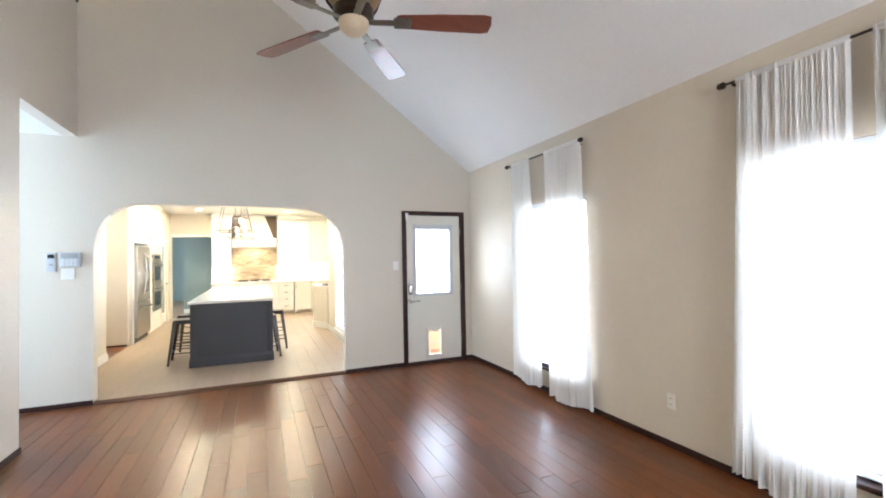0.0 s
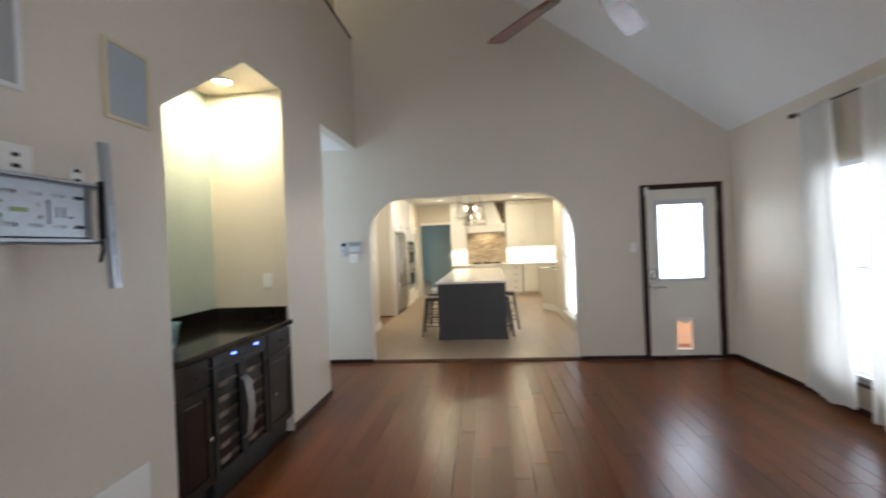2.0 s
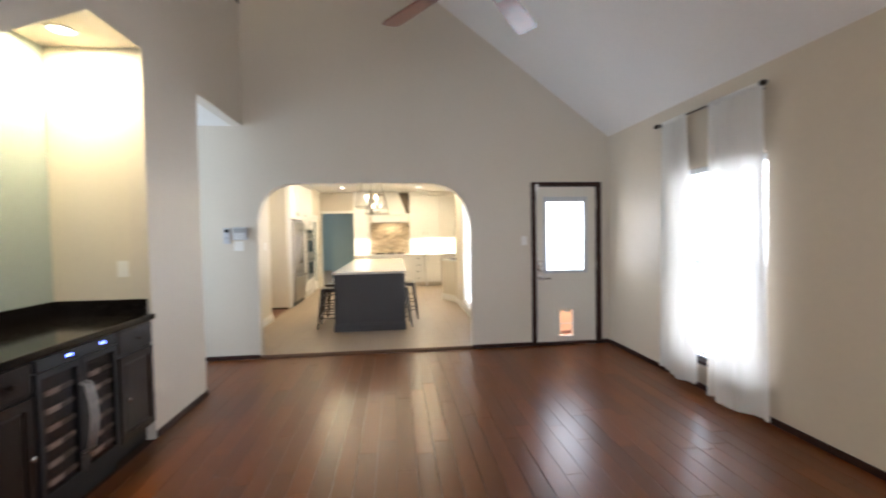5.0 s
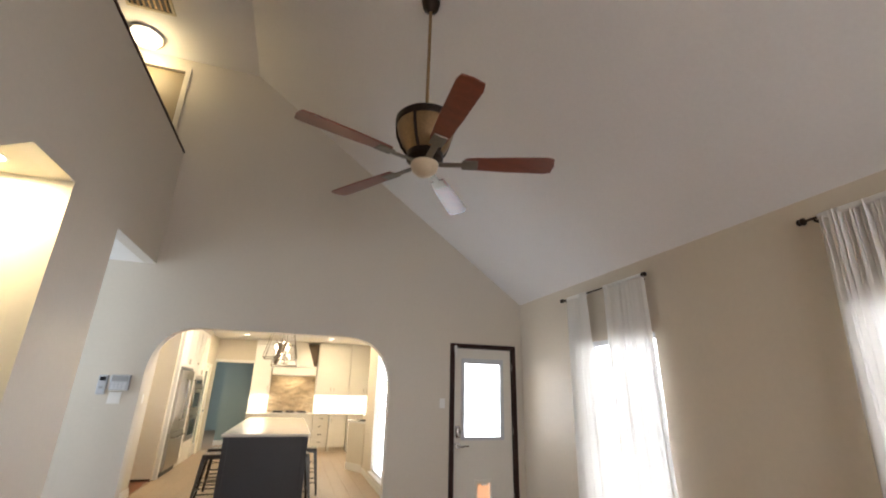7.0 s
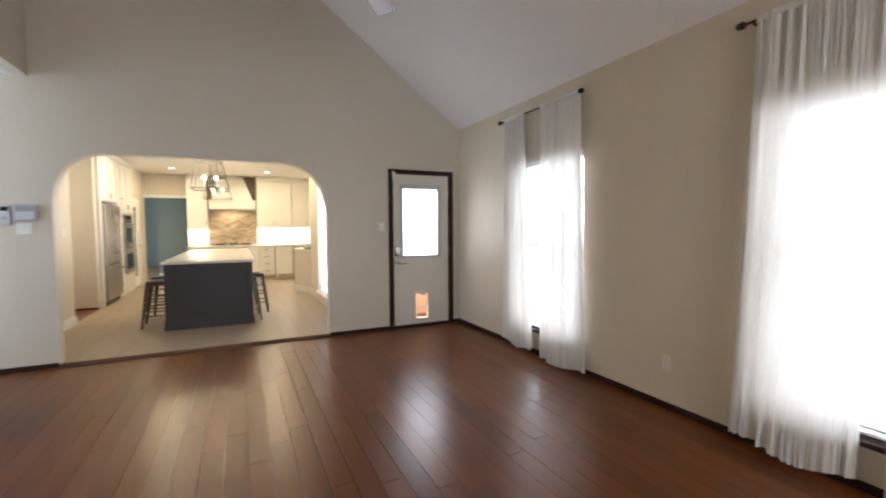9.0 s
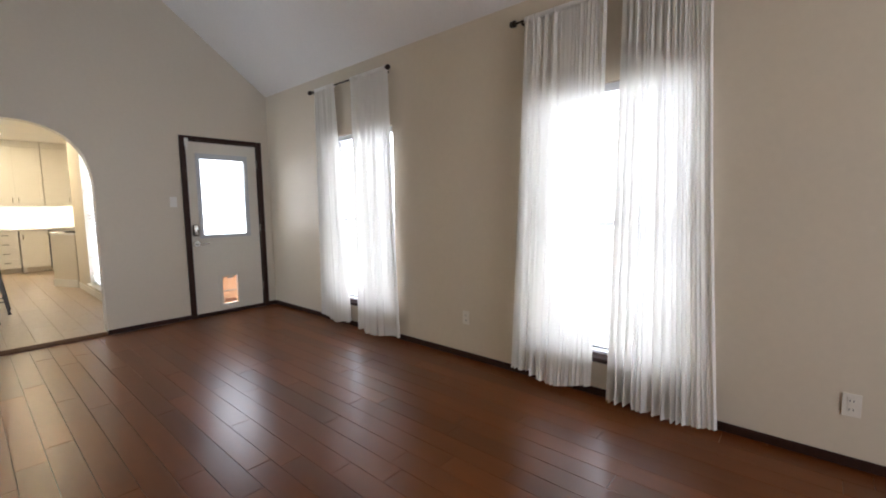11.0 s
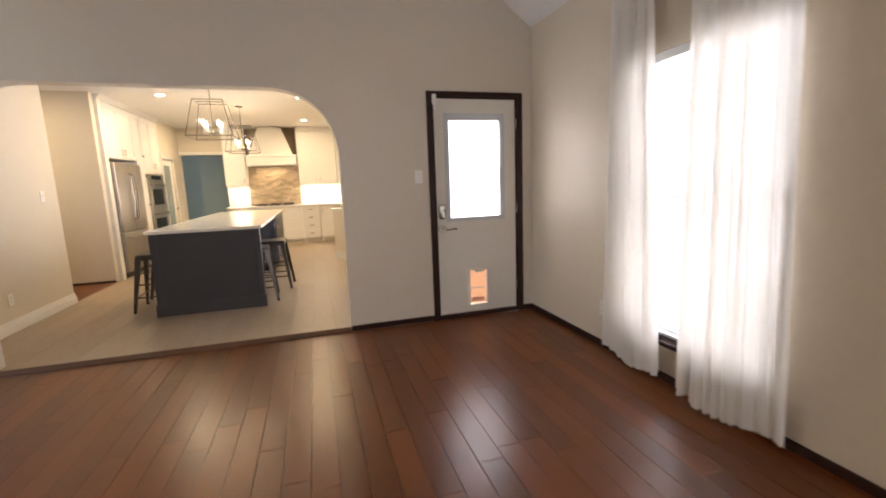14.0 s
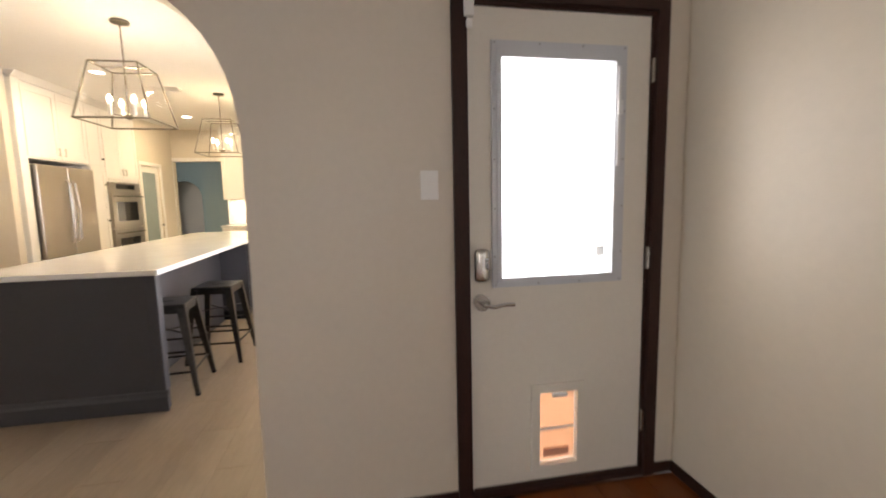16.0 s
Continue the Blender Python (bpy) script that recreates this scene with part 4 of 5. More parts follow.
part("light_bowl", lathe([(0.092, 0.01), (0.095, -0.005), (0.085, -0.045), (0.055, -0.075), (0.012, -0.088)], (HX, HY, HZ), 36), OPAL, f, "amber glass bowl, unlit", True)
for i in range(5):
    a = radians(-18 + 72 * i)
    rib = [(HX + r * math.cos(a + 0.6), HY + r * math.sin(a + 0.6), HZ + z) for r, z in ((0.205, 0.33), (0.195, 0.22), (0.16, 0.13), (0.11, 0.06))]
    part("motor_rib", tube(rib, 0.011), BRONZE, f, smooth=True)
    bm = bmesh.new()
    ol = [(0.27, -0.045), (0.30, -0.055), (0.55, -0.070), (0.82, -0.078), (0.865, -0.066), (0.875, 0), (0.865, 0.066), (0.82, 0.078), (0.55, 0.070), (0.30, 0.055), (0.27, 0.045)]
    fc = bm.faces.new([bm.verts.new((r, w2, 0)) for r, w2 in ol])
    res = bmesh.ops.extrude_face_region(bm, geom=[fc])
    bmesh.ops.translate(bm, verts=[q for q in res["geom"] if isinstance(q, bmesh.types.BMVert)], vec=(0, 0, 0.009))
    turn = Matrix.Translation((HX, HY, HZ + 0.008)) @ Matrix.Rotation(a, 4, "Z") @ Matrix.Rotation(radians(-11), 4, "X")
    bmesh.ops.transform(bm, matrix=turn, verts=bm.verts)
    bl = part("blade", bm, FANWOOD, f, "cherry wood blade")
    bm = box(0.10, -0.022, -0.012, 0.27, 0.022, -0.002, 0.004)
    box(0.25, -0.045, -0.012, 0.36, 0.045, -0.003, 0.004, bm)
    bmesh.ops.transform(bm, matrix=turn, verts=bm.verts)
    part("blade_iron", bm, LANTERN, bl)

# ---- loft ----
d = root("door_2", (-2.13, W, 3.35), "closed cream door at the end of the loft", "door", kind="structure")
part("casing", prism([(-2.56, 3.351), (-2.5, 3.351), (-2.5, 5.4), (-1.76, 5.4), (-1.76, 3.351), (-1.70, 3.351), (-1.70, 5.46), (-2.56, 5.46)], [], "y", W - 0.02, W - 0.001), KWALL, d)
part("slab", box(-2.497, W + 0.03, 3.36, -1.763, W + 0.07, 5.397), mat("loft_door_tan", (0.25, 0.19, 0.11), 0.5), d)
part("knob", lathe([(0.012, 0), (0.012, 0.03), (0.03, 0.045), (0.028, 0.06), (0.012, 0.068)], (-2.43, W - 0.03, 4.35), 16), CHROME, d, smooth=True)
ll = root("loft_ceiling_light", (-2.17, 5.70, FLAT), "lit flush dome ceiling light with brushed rim", "ceiling light")
part("rim", lathe([(0.19, -0.001), (0.20, -0.02), (0.19, -0.035), (0.165, -0.03)], (-2.17, 5.70, FLAT), 36), CHROME, ll, smooth=True)
part("dome", lathe([(0.17, -0.03), (0.15, -0.07), (0.10, -0.10), (0.03, -0.115)], (-2.17, 5.70, FLAT), 36), LAMPGLASS, ll, smooth=True)
part("finial", lathe([(0.012, -0.115), (0.014, -0.13), (0.005, -0.14)], (-2.17, 5.70, FLAT), 12), CHROME, ll)
v = root("ceiling_vent", (-2.0, 5.05, FLAT), "brown slatted air return vent in the loft ceiling", "vent")
part("rim", prism(rect(-2.25, 4.85, -1.75, 5.25), [rect(-2.22, 4.88, -1.78, 5.22)], "z", FLAT - 0.012, FLAT - 0.001), CREAM, v)
part("backing", box(-2.22, 4.88, FLAT - 0.004, -1.78, 5.22, FLAT - 0.002), BLACK, v)
for i in range(7):
    part("slat", box(-2.19 + 0.06 * i, 4.88, FLAT - 0.012, -2.17 + 0.06 * i, 5.22, FLAT - 0.005), FANSIDE, v)

# ---- kitchen island ----
i0, i1, j0, j1 = -0.69, 0.36, 7.165, 10.86
isl = root("kitchen_island", (-0.16, 9.0, 0), "long charcoal kitchen island with knee recess and drawers", "kitchen island")
part("end_panel", box(i0, j0, 0.0, i1, j0 + 0.06, 0.868, 0.002), ISLE, isl)
part("body", box(i0 + 0.3, j0 + 0.06, 0.0, i1 - 0.3, 9.33, 0.866), ISLE, isl)
part("cabinet_block", box(i0 + 0.02, 9.33, 0.10, i1 - 0.02, j1, 0.866), ISLE, isl)
part("toe_kick", box(i0 + 0.08, 9.36, 0.0, i1 - 0.08, j1 - 0.06, 0.10), BLACK, isl)
part("base_moulding", prism([(j0 - 0.022, 0), (j0, 0), (j0, 0.13), (j0 - 0.006, 0.125), (j0 - 0.010, 0.105), (j0 - 0.020, 0.09)], [], "x", i0 - 0.015, i1 + 0.015), ISLE, isl)
part("corner_post", box(i1 - 0.06, j0 - 0.006, 0.13, i1 + 0.004, j0 + 0.066, 0.866, 0.004), ISLE, isl)
part("corner_post", box(i0 - 0.004, j0 - 0.006, 0.13, i0 + 0.06, j0 + 0.066, 0.866, 0.004), ISLE, isl)
for col in range(3):
    y0 = 9.36 + col * 0.5
    for z0, z1 in ((0.66, 0.85), (0.40, 0.645), (0.12, 0.385)):
        dw = raised_door(isl, y0, z0, y0 + 0.48, z1, ISLE, i1 - 0.02, name="drawer_front")
        part("pull", box(i1 + 0.02, y0 + 0.19, (z0 + z1) / 2 - 0.006, i1 + 0.03, y0 + 0.29, (z0 + z1) / 2 + 0.006, 0.004), CHROME, dw)
        for yy in (y0 + 0.20, y0 + 0.28):
            part("pull_post", rod((i1 - 0.005, yy, (z0 + z1) / 2), (i1 + 0.022, yy, (z0 + z1) / 2), 0.004, n=8), CHROME, dw)
thing("island_top", box(i0 - 0.03, j0 - 0.03, 0.870, i1 + 0.03, j1 + 0.03, 0.905, 0.006, seg=3), QUARTZ, "polished white quartz slab on the island", "countertop")


def stool():
    s = root("bar_stool", (0, 0, 0), "gunmetal steel counter stool with square seat", "stool", "stools at the island")
    bm = box(-0.155, -0.155, 0.60, 0.155, 0.155, 0.625, 0.012, seg=3)
    part("seat", bm, GUNMETAL, s)
    part("seat_skirt", prism(rect(-0.15, -0.15, 0.15, 0.15), [rect(-0.142, -0.142, 0.142, 0.142)], "z", 0.565, 0.602), GUNMETAL, s)
    part("grip_hole", box(-0.045, -0.012, 0.6235, 0.045, 0.012, 0.6262, 0.001), BLACK, s)
    for sx in (-1, 1):
        for sy in (-1, 1):
            bm = bmesh.new()
            a, b2 = Vector((sx * 0.13, sy * 0.13, 0.60)), Vector((sx * 0.205, sy * 0.205, 0.0))
            rod(a, b2 + Vector((0, 0, 0.012)), 0.036, bm, 4, 0.018)
            leg = part("leg", bm, GUNMETAL, s)
            part("rubber_foot", rod(b2, b2 + Vector((0, 0, 0.016)), 0.017, n=10), BLACK, leg)
    for z, q in ((0.16, 0.182), (0.30, 0.165)):
        for k2 in range(4):
            if z > 0.2 and k2 % 2:
                continue
            p = [(-q, -q), (q, -q), (q, q), (-q, q)]
            part("stretcher", rod((*p[k2], z), (*p[(k2 + 1) % 4], z), 0.008, n=8), GUNMETAL, s)
    for sx in (-1, 1):
        part("brace", rod((-0.15, sx * 0.15, 0.42), (0.15, -sx * 0.15, 0.42), 0.005, n=6), GUNMETAL, s)
    return s


st = stool()
st.matrix_basis = pose(0.255, 7.54, 0, rz=4)
for x, y, rz in ((0.40, 8.15, -3), (-0.80, 7.64, 2), (-0.82, 8.26, -5)):
    copy_thing(st, pose(x, y, 0, rz=rz))


# ---- lantern pendants ----
def pendant(x, y):
    p = root("lantern_pendant", (x, y, 1.93), "open trapezoid lantern pendant with four lit candle bulbs", "pendant light", "pendants over the island")
    zt, zb, a, b2 = 2.38, 1.95, 0.165, 0.255
    part("canopy", lathe([(0.065, -0.002), (0.065, -0.018), (0.02, -0.03)], (x, y, KC), 24), LANTERN, p, smooth=True)
    part("stem", rod((x, y, zt - 0.02), (x, y, KC - 0.02), 0.006), LANTERN, p)
    tp = [(x + sx * a, y + sy * a, zt) for sx, sy in ((-1, -1), (1, -1), (1, 1), (-1, 1))]
    bt = [(x + sx * b2, y + sy * b2, zb) for sx, sy in ((-1, -1), (1, -1), (1, 1), (-1, 1))]
    for k2 in range(4):
        part("top_bar", rod(tp[k2], tp[(k2 + 1) % 4], 0.007, n=4), LANTERN, p)
        part("bottom_bar", rod(bt[k2], bt[(k2 + 1) % 4], 0.007, n=4), LANTERN, p)
        part("corner_bar", rod(tp[k2], bt[k2], 0.007, n=4), LANTERN, p)
        bm = bmesh.new()
        bm.faces.new([bm.verts.new(q) for q in (tp[k2], tp[(k2 + 1) % 4], bt[(k2 + 1) % 4], bt[k2])])
        gl = part("glass_pane", bm, LGLASS, p)
        gl.visible_shadow = False
    part("top_cross", rod(((tp[0][0] + tp[3][0]) / 2, y, zt), ((tp[1][0] + tp[2][0]) / 2, y, zt), 0.006, n=6), LANTERN, p)
    part("hub", lathe([(0.012, 0), (0.03, 0.01), (0.03, 0.03), (0.008, 0.05)], (x, y, zb + 0.03), 16), LANTERN, p, smooth=True)
    part("hub_stem", rod((x, y, zb + 0.05), (x, y, zt), 0.006), LANTERN, p)
    for sx, sy in ((-1, -1), (1, -1), (1, 1), (-1, 1)):
        bx, by = x + sx * 0.085, y + sy * 0.085
        part("arm", rod((x, y, zb + 0.05), (bx, by, zb + 0.06), 0.005, n=6), LANTERN, p)
        cd = part("candle", rod((bx, by, zb + 0.05), (bx, by, zb + 0.14), 0.013, n=12), WHITE, p)
        part("bulb", lathe([(0.008, 0), (0.019, 0.02), (0.017, 0.04), (0.004, 0.068)], (bx, by, zb + 0.14), 12), BULB, cd, smooth=True)


pendant(-0.17, 8.2)
pendant(-0.16, 10.5)
cv = root("ceiling_vent", (-0.72, 10.3, KC), "white slatted air vent in the kitchen ceiling", "vent")
part("rim", prism(rect(-0.9, 10.2, -0.54, 10.4), [rect(-0.88, 10.22, -0.56, 10.38)], "z", KC - 0.01, KC - 0.001), WHITE, cv)
for i in range(6):
    part("slat", box(-0.88, 10.225 + 0.027 * i, KC - 0.009, -0.56, 10.237 + 0.027 * i, KC - 0.002), WHITE, cv)

# ---- tall cabinets, fridge and ovens ----
TX = -1.92


def shaker(parent, u0, z0, u1, z1, plane, name="door", handle=None, hlabel=""):
    """A white framed cabinet door in the plane x=TX (facing +x) or y=plane (facing -y)."""
    f = 0.06 if min(u1 - u0, z1 - z0) > 0.2 else 0.03
    if plane is None:
        dr = part(name, prism(rect(u0, z0, u1, z1), [rect(u0 + f, z0 + f, u1 - f, z1 - f)], "x", TX, TX + 0.02), WHITE, parent)
        part("panel", box(TX, u0 + f, z0 + f, TX + 0.011, u1 - f, z1 - f), WHITE, dr)
        if handle:
            part("handle", box(TX + 0.038, handle[0] - 0.006, handle[1] - 0.05, TX + 0.05, handle[0] + 0.006, handle[1] + 0.05, 0.004), CHROME, dr)
            for dz in (-0.035, 0.035):
                part("handle_post", rod((TX + 0.02, handle[0], handle[1] + dz), (TX + 0.04, handle[0], handle[1] + dz), 0.004, n=8), CHROME, dr)
    else:
        dr = part(name, prism(rect(u0, z0, u1, z1), [rect(u0 + f, z0 + f, u1 - f, z1 - f)], "y", plane - 0.02, plane), WHITE, parent)
        part("panel", box(u0 + f, plane - 0.011, z0 + f, u1 - f, plane, z1 - f), WHITE, dr)
        if handle:
            w2, h2 = (0.05, 0.006) if u1 - u0 > (z1 - z0) * 1.2 else (0.006, 0.05)
            part("handle", box(handle[0] - w2, plane - 0.045, handle[1] - h2, handle[0] + w2, plane - 0.02, handle[1] + h2, 0.004), BRONZE if w2 > h2 else CHROME, dr)
    return dr


c = root("fridge_surround", (-2.2, 10.2, 0), "white tall cabinet surround with doors above the refrigerator", "cabinet")
part("side_panel", box(-2.55, 9.62, 0, TX + 0.02, 9.735, KC - 0.06), WHITE, c)
part("bridge_cabinet", box(-2.55, 9.736, 1.84, TX, 10.80, KC - 0.07), WHITE, c)
shaker(c, 9.745, 1.86, 10.265, 2.63, None, handle=(10.22, 1.95))
shaker(c, 10.275, 1.86, 10.795, 2.63, None, handle=(10.32, 1.95))
fr = root("refrigerator", (-2.2, 10.27, 0), "stainless french-door refrigerator with bottom freezer", "refrigerator")
part("body", box(-2.54, 9.76, 0.03, TX - 0.0, 10.78, 1.785, 0.004), GREYP, fr)
for y0, y1, hy in ((9.765, 10.267, 10.22), (10.273, 10.775, 10.32)):
    dr = part("door", box(TX + 0.004, y0, 0.72, TX + 0.065, y1, 1.78, 0.012, seg=3), STEEL, fr)
    part("handle", tube([(TX + 0.065, hy, 1.62), (TX + 0.105, hy, 1.58), (TX + 0.125, hy, 1.25), (TX + 0.105, hy, 0.92), (TX + 0.065, hy, 0.88)], 0.013), CHROME, dr, smooth=True)
fz = part("freezer_drawer", box(TX + 0.004, 9.765, 0.09, TX + 0.065, 10.775, 0.705, 0.012, seg=3), STEEL, fr)
part("handle", tube([(TX + 0.065, 9.84, 0.62), (TX + 0.11, 9.87, 0.62), (TX + 0.11, 10.67, 0.62), (TX + 0.065, 10.70, 0.62)], 0.013), CHROME, fz, smooth=True)
part("kick_grille", box(TX - 0.02, 9.77, 0.0, TX + 0.02, 10.77, 0.08), BLACK, fr)
c = root("pullout_cabinet", (-2.2, 10.98, 0), "narrow white tall cabinet with dark knobs", "cabinet")
part("body", box(-2.55, 10.802, 0, TX, 11.15, KC - 0.07), WHITE, c)
for z0, z1, zk in ((0.1, 1.2, 1.1), (1.22, 1.84, 1.6), (1.86, 2.63, 1.95)):
    dr = shaker(c, 10.81, z0, 11.14, z1, None)
    part("knob", lathe_x((TX + 0.02, 11.09, zk)), BRONZE, dr, smooth=True)
c = root("oven_tower", (-2.2, 11.6, 0), "white tall oven cabinet with doors above and drawer below", "cabinet")
part("body", prism(rect(11.152, 0, 12.055, KC - 0.07), [rect(11.18, 0.42, 12.03, 1.655)], "x", -2.55, TX), WHITE, c)
shaker(c, 11.16, 1.70, 11.60, 2.63, None, handle=(11.56, 1.80))
shaker(c, 11.61, 1.70, 12.05, 2.63, None, handle=(11.65, 1.80))
shaker(c, 11.16, 0.11, 12.05, 0.40, None, "drawer_front")
o = root("double_oven", (-2.2, 11.6, 0.42), "stainless double wall oven with dark glass doors", "oven")
part("body", box(-2.5, 11.185, 0.425, TX + 0.005, 12.025, 1.65), STEEL, o)
part("control_panel", box(TX + 0.005, 11.19, 1.52, TX + 0.03, 12.02, 1.648, 0.004), STEEL, o)
part("display", box(TX + 0.03, 11.35, 1.55, TX + 0.032, 11.86, 1.62), DARKGLASS, o)
for z0, z1 in ((0.985, 1.505), (0.435, 0.965)):
    dr = part("door", prism(rect(11.19, z0, 12.02, z1), [rect(11.31, z0 + 0.09, 11.90, z1 - 0.14)], "x", TX + 0.005, TX + 0.04), STEEL, o)
    part("window", box(TX + 0.01, 11.31, z0 + 0.09, TX + 0.034, 11.90, z1 - 0.14), DARKGLASS, dr)
    part("handle", tube([(TX + 0.04, 11.25, z1 - 0.06), (TX + 0.085, 11.25, z1 - 0.06), (TX + 0.085, 11.96, z1 - 0.06), (TX + 0.04, 11.96, z1 - 0.06)], 0.011), CHROME, dr, smooth=True)
thing("crown_moulding", prism([(TX - 0.02, KC - 0.07), (TX + 0.02, KC - 0.07), (TX + 0.07, KC - 0.002), (TX - 0.02, KC - 0.002)], [], "y", 9.62, 12.055), WHITE, "white crown moulding over the tall cabinets", "moulding", kind="structure")
d = root("door_3", (-1.95, 12.5, 0), "white pantry door with a tall frosted glass pane", "door", kind="structure")
part("casing", prism([(12.10, 0), (12.16, 0), (12.16, 1.97), (12.84, 1.97), (12.84, 0), (12.90, 0), (12.90, 2.03), (12.10, 2.03)], [], "x", -1.919, -1.90), WHITE, d)
part("slab", prism(rect(12.165, 0.01, 12.835, 1.965), [rect(12.26, 0.25, 12.74, 1.86)], "x", -1.98, -1.94), WHITE, d)
part("pane", box(-1.965, 12.26, 0.25, -1.955, 12.74, 1.86), mat("frosted_glass", (0.30, 0.36, 0.36), 0.08), d)
part("knob", lathe_x((-1.94, 12.79, 0.95), k=1.6), CHROME, d, smooth=True)
d = root("doorway_trim", (-1.45, KB, 0), "white casing round the doorway to the teal room", "trim", kind="structure")
part("casing", prism([(-1.98, 0), (-1.91, 0), (-1.91, 2.13), (-0.98, 2.13), (-0.98, 0), (-0.955, 0), (-0.955, 2.20), (-1.98, 2.20)], [], "y", KB - 0.02, KB - 0.001), WHITE, d)

# ---- back run ----
BY = 12.80


def base_unit(x0, x1, drawers, label):
    u = root("base_cabinet", ((x0 + x1) / 2, 13.1, 0), label, "cabinet", "kitchen base cabinets")
    part("body", box(x0, BY, 0.10, x1, KB - 0.003, 0.868), WHITE, u)
    part("toe_kick", box(x0, BY + 0.06, 0, x1, KB - 0.003, 0.098), KWALL, u)
    part("foot", box(x0, BY - 0.01, 0, x0 + 0.06, BY + 0.05, 0.099, 0.004), WHITE, u)
    if drawers:
        h = 0.75 / drawers
        for k2 in range(drawers):
            z0 = 0.108 + h * k2
            shaker(u, x0 + 0.006, z0 + 0.004, x1 - 0.006, z0 + h - 0.004, BY, "drawer_front", ((x0 + x1) / 2, z0 + h * 0.6))
    else:
        shaker(u, x0 + 0.006, 0.112, x1 - 0.006, 0.858, BY, "door", (x0 + 0.05, 0.74))


base_unit(-0.94, -0.42, 0, "white base cabinet with framed door")
base_unit(-0.41, 0.665, 3, "white base cabinet with wide drawers under the cooktop")
base_unit(0.67, 1.06, 4, "white base cabinet with four drawers and dark pulls")
base_unit(1.08, 1.52, 0, "white base cabinet with framed door in the corner")
base_unit(1.54, 2.44, 0, "white corner base cabinet")
thing("kitchen_counter", box(-0.95, BY - 0.035, 0.870, 2.445, KB - 0.003, 0.905, 0.005), QUARTZ, "white quartz counter along the kitchen back wall", "countertop")
ct = root("cooktop", (0.08, 13.1, 0.905), "black gas cooktop with iron grates", "cooktop")
part("plate", box(-0.36, 12.85, 0.906, 0.52, 13.33, 0.918, 0.003), STEEL, ct)
for i in range(3):
    x = -0.34 + 0.29 * i
    for k2 in range(4):
        part("grate_bar", box(x + 0.02 + 0.07 * k2, 12.88, 0.935, x + 0.032 + 0.07 * k2, 13.30, 0.95, 0.003), BLACK, ct)
    for yy in (12.88, 13.29):
        part("grate_rail", box(x + 0.01, yy, 0.918, x + 0.25, yy + 0.012, 0.95), BLACK, ct)
for i in range(5):
    part("knob", rod((-0.12 + 0.1 * i, 12.84, 0.925), (-0.12 + 0.1 * i, 12.815, 0.925), 0.018, n=14), CHROME, ct)


def wall_unit(x0, x1, doors, label):
    u = root("wall_cabinet", ((x0 + x1) / 2, 13.25, 1.385), label, "cabinet", "kitchen wall cabinets")
    part("body", box(x0, 13.07, 1.385, x1, KB - 0.003, 2.60), WHITE, u)
    w2 = (x1 - x0) / doors
    for k2 in range(doors):
        a = x0 + w2 * k2
        shaker(u, a + 0.004, 1.39, a + w2 - 0.004, 2.59, 13.07, "door", (a + (w2 - 0.045 if k2 % 2 == 0 else 0.045), 1.50))
    part("cornice", box(x0, 13.03, 2.60, x1, KB - 0.003, KC - 0.004, 0.01), WHITE, u)


wall_unit(-0.95, -0.50, 1, "white wall cabinet beside the range hood")
wall_unit(0.66, 1.54, 2, "white two-door wall cabinet over lit backsplash")
wall_unit(1.55, 2.44, 2, "white two-door wall cabinet in the corner")
h = root("range_hood", (0.08, 13.2, 1.84), "white painted range hood tapering to the ceiling", "range hood")
part("mantel", box(-0.46, 12.93, 1.84, 0.62, KB - 0.003, 2.06, 0.012), WHITE, h)
part("mantel_lip", box(-0.48, 12.91, 2.03, 0.64, KB - 0.003, 2.075, 0.01), WHITE, h)
bm = bmesh.new()
lo = [bm.verts.new(q) for q in ((-0.40, 12.97, 2.075), (0.56, 12.97, 2.075), (0.56, KB - 0.003, 2.075), (-0.40, KB - 0.003, 2.075))]
hi = [bm.verts.new(q) for q in ((-0.17, 13.12, KC - 0.003), (0.33, 13.12, KC - 0.003), (0.33, KB - 0.003, KC - 0.003), (-0.17, KB - 0.003, KC - 0.003))]
for k2 in range(4):
    bm.faces.new((lo[k2], lo[(k2 + 1) % 4], hi[(k2 + 1) % 4], hi[k2]))
bm.faces.new(lo), bm.faces.new(hi)
part("chimney", bm, WHITE, h)
part("filter", box(-0.35, 12.98, 1.830, 0.51, 13.38, 1.839), STEEL, h)
# brown sheets that put the shade either side of the chimney into colour
for s in (-1, 1):
    xx = 0.08 + s * 0.41
    bm = bmesh.new()
    a = [(xx + s * 0.03, 2.08), (xx + s * 0.15, 2.08), (xx + s * 0.15, 2.68), (xx - s * 0.17, 2.68)]
    fc = bm.faces.new([bm.verts.new((p, 13.16, q)) for p, q in a])
    part("side_board", bm, mat("hood_side_shade", (0.12, 0.085, 0.05), 0.6) if s < 0 else bpy.data.materials["hood_side_shade"], h, "dark sheet painting the shade beside the hood")

# diagonal cabinet end with its counter
pn = root("peninsula_cabinet", (1.7, 10.0, 0), "beige diagonal cabinet end with white base moulding", "cabinet")
ol = [(1.27, 10.15), (1.505, 9.63), (2.44, 9.63), (2.44, 12.75), (1.95, 12.75), (1.95, 10.3), (1.45, 10.3)]
part("body", prism(ol, [], "z", 0, 0.868), KWALL, pn)
part("base_moulding", prism([(1.255, 10.15), (1.497, 9.624), (1.505, 9.63), (1.27, 10.15)], [], "z", 0, 0.13), WHITE, pn)
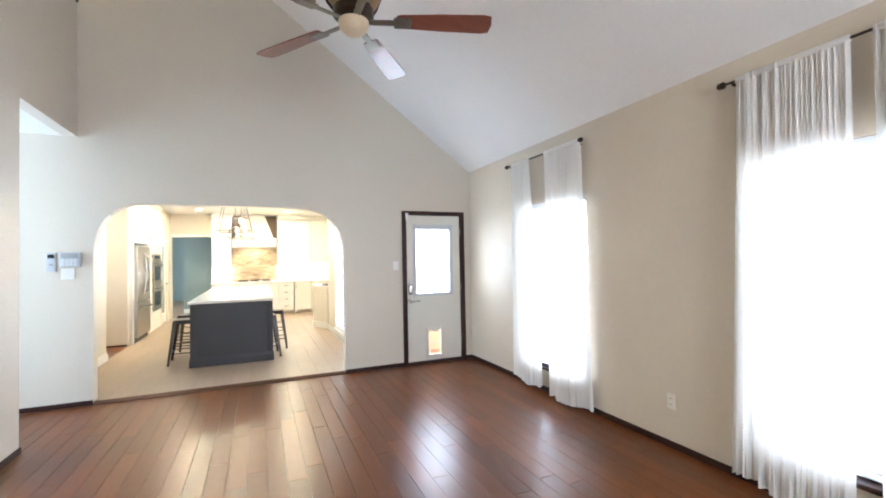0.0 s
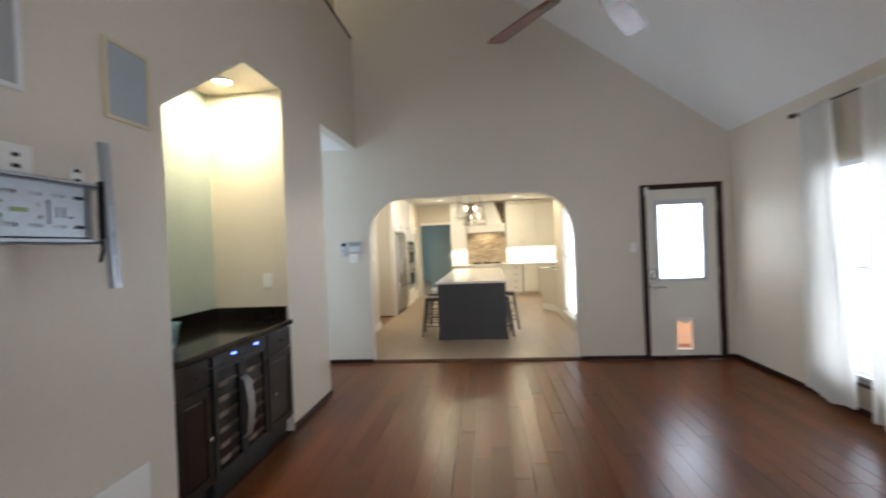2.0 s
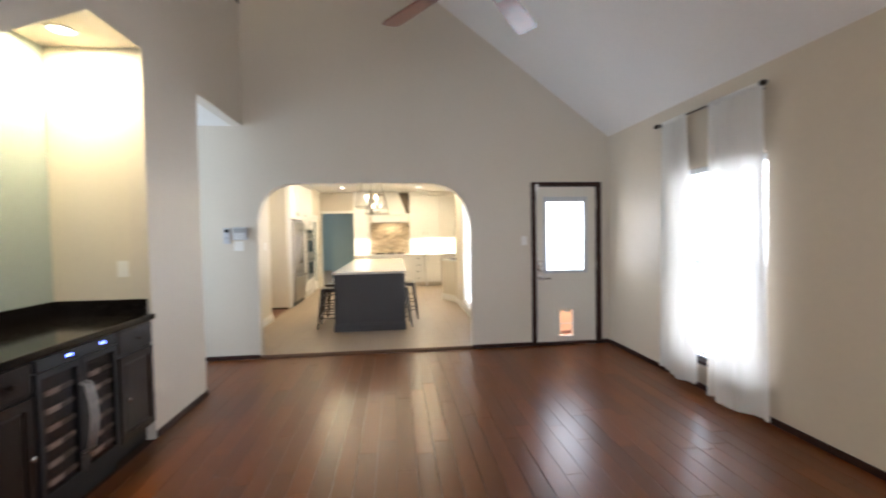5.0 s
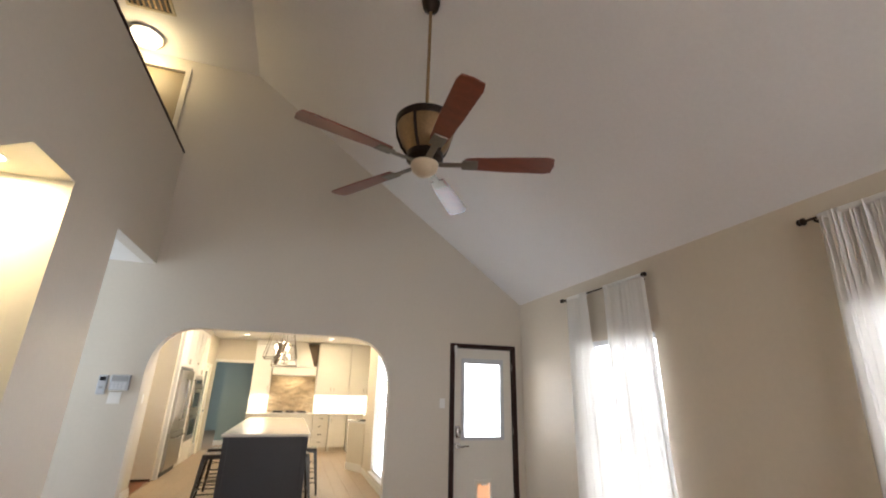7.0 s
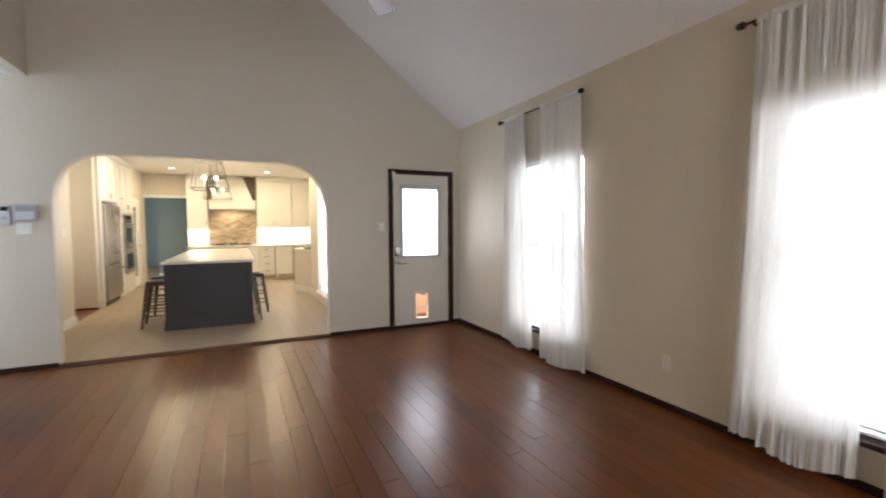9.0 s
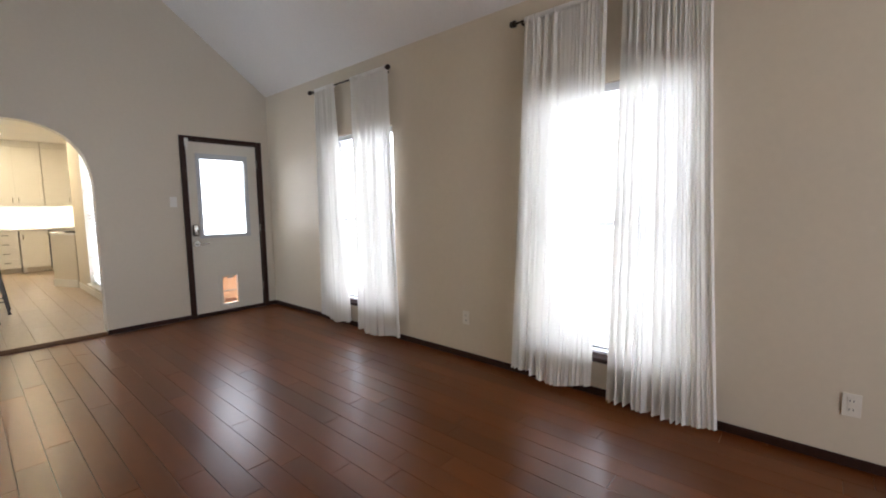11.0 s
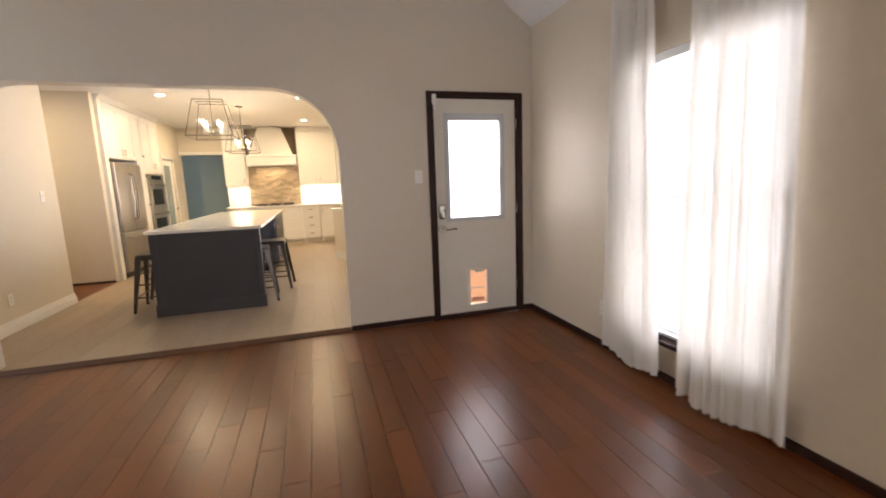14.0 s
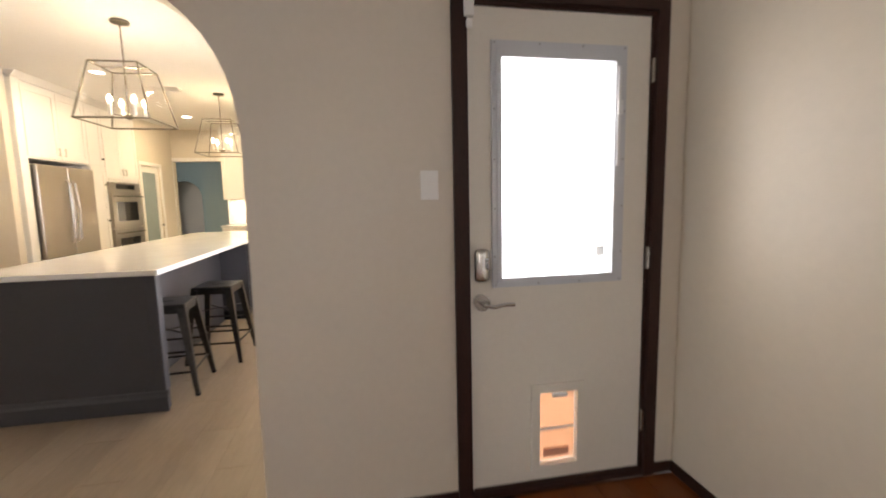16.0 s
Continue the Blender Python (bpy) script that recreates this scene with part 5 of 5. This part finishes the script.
part("counter", prism([(1.23, 10.16), (1.49, 9.625), (2.44, 9.625), (2.44, 12.755), (1.92, 12.755), (1.92, 10.33), (1.42, 10.33)], [], "z", 0.870, 0.905), QUARTZ, pn)
sk = root("sink_tray", (1.55, 9.9, 0.905), "dark rectangular tray on the counter", "tray")
part("tray", box(1.42, 9.78, 0.906, 1.75, 10.1, 0.93, 0.008), BLACK, sk)

# ---- floor pieces ----
rnd = random.Random(5)
floor_ob = bpy.data.objects["floor"]
PW = 0.127
cells = []
x, row = L + 0.002, 0
rows_x = []
while x < X - 0.002:
    rows_x.append((x, min(x + PW, X - 0.002)))
    x += PW
for x0, x1 in rows_x:
    y = SOUTH - rnd.uniform(0, 1.0)
    while y < W - 0.02:
        ln = rnd.choice((0.6, 0.9, 1.2, 1.2, 1.5))
        a, b2 = max(y, SOUTH + 0.002), min(y + ln, W - 0.021)
        if b2 - a > 0.05:
            cells.append((x0, x1, a, b2))
        y += ln


def plank_bm(bm, x0, x1, y0, y1, z0, z1, e):
    """A board with a fine chamfer round its top."""
    g2 = 0.0011
    x0, x1, y0, y1 = x0 + g2, x1 - g2, y0 + g2, y1 - g2
    lo = [bm.verts.new(q) for q in ((x0, y0, z0), (x1, y0, z0), (x1, y1, z0), (x0, y1, z0))]
    md = [bm.verts.new(q) for q in ((x0, y0, z1 - e), (x1, y0, z1 - e), (x1, y1, z1 - e), (x0, y1, z1 - e))]
    hi = [bm.verts.new(q) for q in ((x0 + e, y0 + e, z1), (x1 - e, y0 + e, z1), (x1 - e, y1 - e, z1), (x0 + e, y1 - e, z1))]
    for a, b in ((lo, md), (md, hi)):
        for k2 in range(4):
            bm.faces.new((a[k2], a[(k2 + 1) % 4], b[(k2 + 1) % 4], b[k2]))
    bm.faces.new(hi)


shared = {}


def pieces(cells, keep, name, parent, material, z0, z1, e, rest_name, rest_label):
    rest = bmesh.new()
    made = 0
    for c in cells:
        if made < 295 and keep(c):
            made += 1
            key = (name, round(c[1] - c[0], 3), round(c[3] - c[2], 3))
            if key not in shared:
                bm = bmesh.new()
                plank_bm(bm, 0, key[1], 0, key[2], z0, z1, e)
                me = bpy.data.meshes.new(name)
                bm.to_mesh(me)
                bm.free()
                me.materials.append(material)
                shared[key] = me
            ob = new(name, shared[key])
            ob.parent = parent
            ob.location = (c[0], c[2], 0)
            if name == "plank":
                ob.rotation_euler = (rnd.uniform(-0.0004, 0.0004), rnd.uniform(-0.003, 0.003), 0)
        else:
            plank_bm(rest, *c, z0, z1, e)
    if len(rest.verts):
        ob = part(rest_name, rest, material, parent, rest_label)
        ob["kind"] = "stuff"
    else:
        rest.free()


pieces(cells, lambda c: c[3] > 0.9, "plank", floor_ob, PLANK, FZ - 0.012, FZ, 0.0005, "far_planks", "reddish brown hickory floor planks")
passage = []
x = -4.2
while x < L - 0.1:
    passage.append((x, min(x + PW, L), HALL_Y0, W - 0.02))
    x += PW
pieces(passage, lambda c: True, "plank", floor_ob, PLANK, FZ - 0.012, FZ, 0.0010, "passage_planks", "")
tiles = []
x, row = -1.93, 0
while x < 2.45:
    y = W + 0.03 - (row % 3) * 0.4
    while y < KB:
        a, b2 = max(y, W + 0.032), min(y + 1.2, KB + 0.1)
        if b2 - a > 0.05:
            tiles.append((x, min(x + 0.2, 2.45), a, b2))
        y += 1.2
    x += 0.2
    row += 1
pieces(tiles, lambda c: True, "tile", bpy.data.objects["floor_kitchen"], TILE, -0.006, 0.0, 0.0006, "far_tiles", "")

# backsplash tiles and stone feature
back = bpy.data.objects["wall_kitchen_back"]
def wall_tiles(x0, x1, z0, z1, w2, h2, material, name, jitter):
    z, r = z0, 0
    mesh = {}
    n = 0
    while z < z1 - 0.005:
        hh = min(h2, z1 - z)
        x = x0 - (r % 2) * w2 / 2 - (rnd.uniform(0, w2 / 2) if jitter else 0)
        while x < x1:
            a, b2 = max(x, x0), min(x + w2, x1)
            if b2 - a > 0.01:
                dep = 0.008 + (rnd.choice((0, 0.004, 0.008)) if jitter else 0)
                key = (round(b2 - a, 2), round(hh, 3), dep)
                if n < 290:
                    if key not in mesh:
                        bm = box(0.001, -dep, 0.001, b2 - a - 0.001, 0, hh - 0.001)
                        me = bpy.data.meshes.new(name)
                        bm.to_mesh(me)
                        bm.free()
                        me.materials.append(material)
                        mesh[key] = me
                    ob = new(name, mesh[key])
                    ob.parent = back
                    ob.location = (a, KB - 0.001, z)
                    n += 1
            x += w2
        z += hh
        r += 1


wall_tiles(-0.50, 0.655, 0.907, 1.835, 0.16, 0.044, STONE, "stone", True)
wall_tiles(-0.95, -0.505, 0.907, 1.383, 0.15, 0.075, SUBWAY, "tile", False)
wall_tiles(0.66, 2.44, 0.907, 1.383, 0.15, 0.075, SUBWAY, "tile", False)
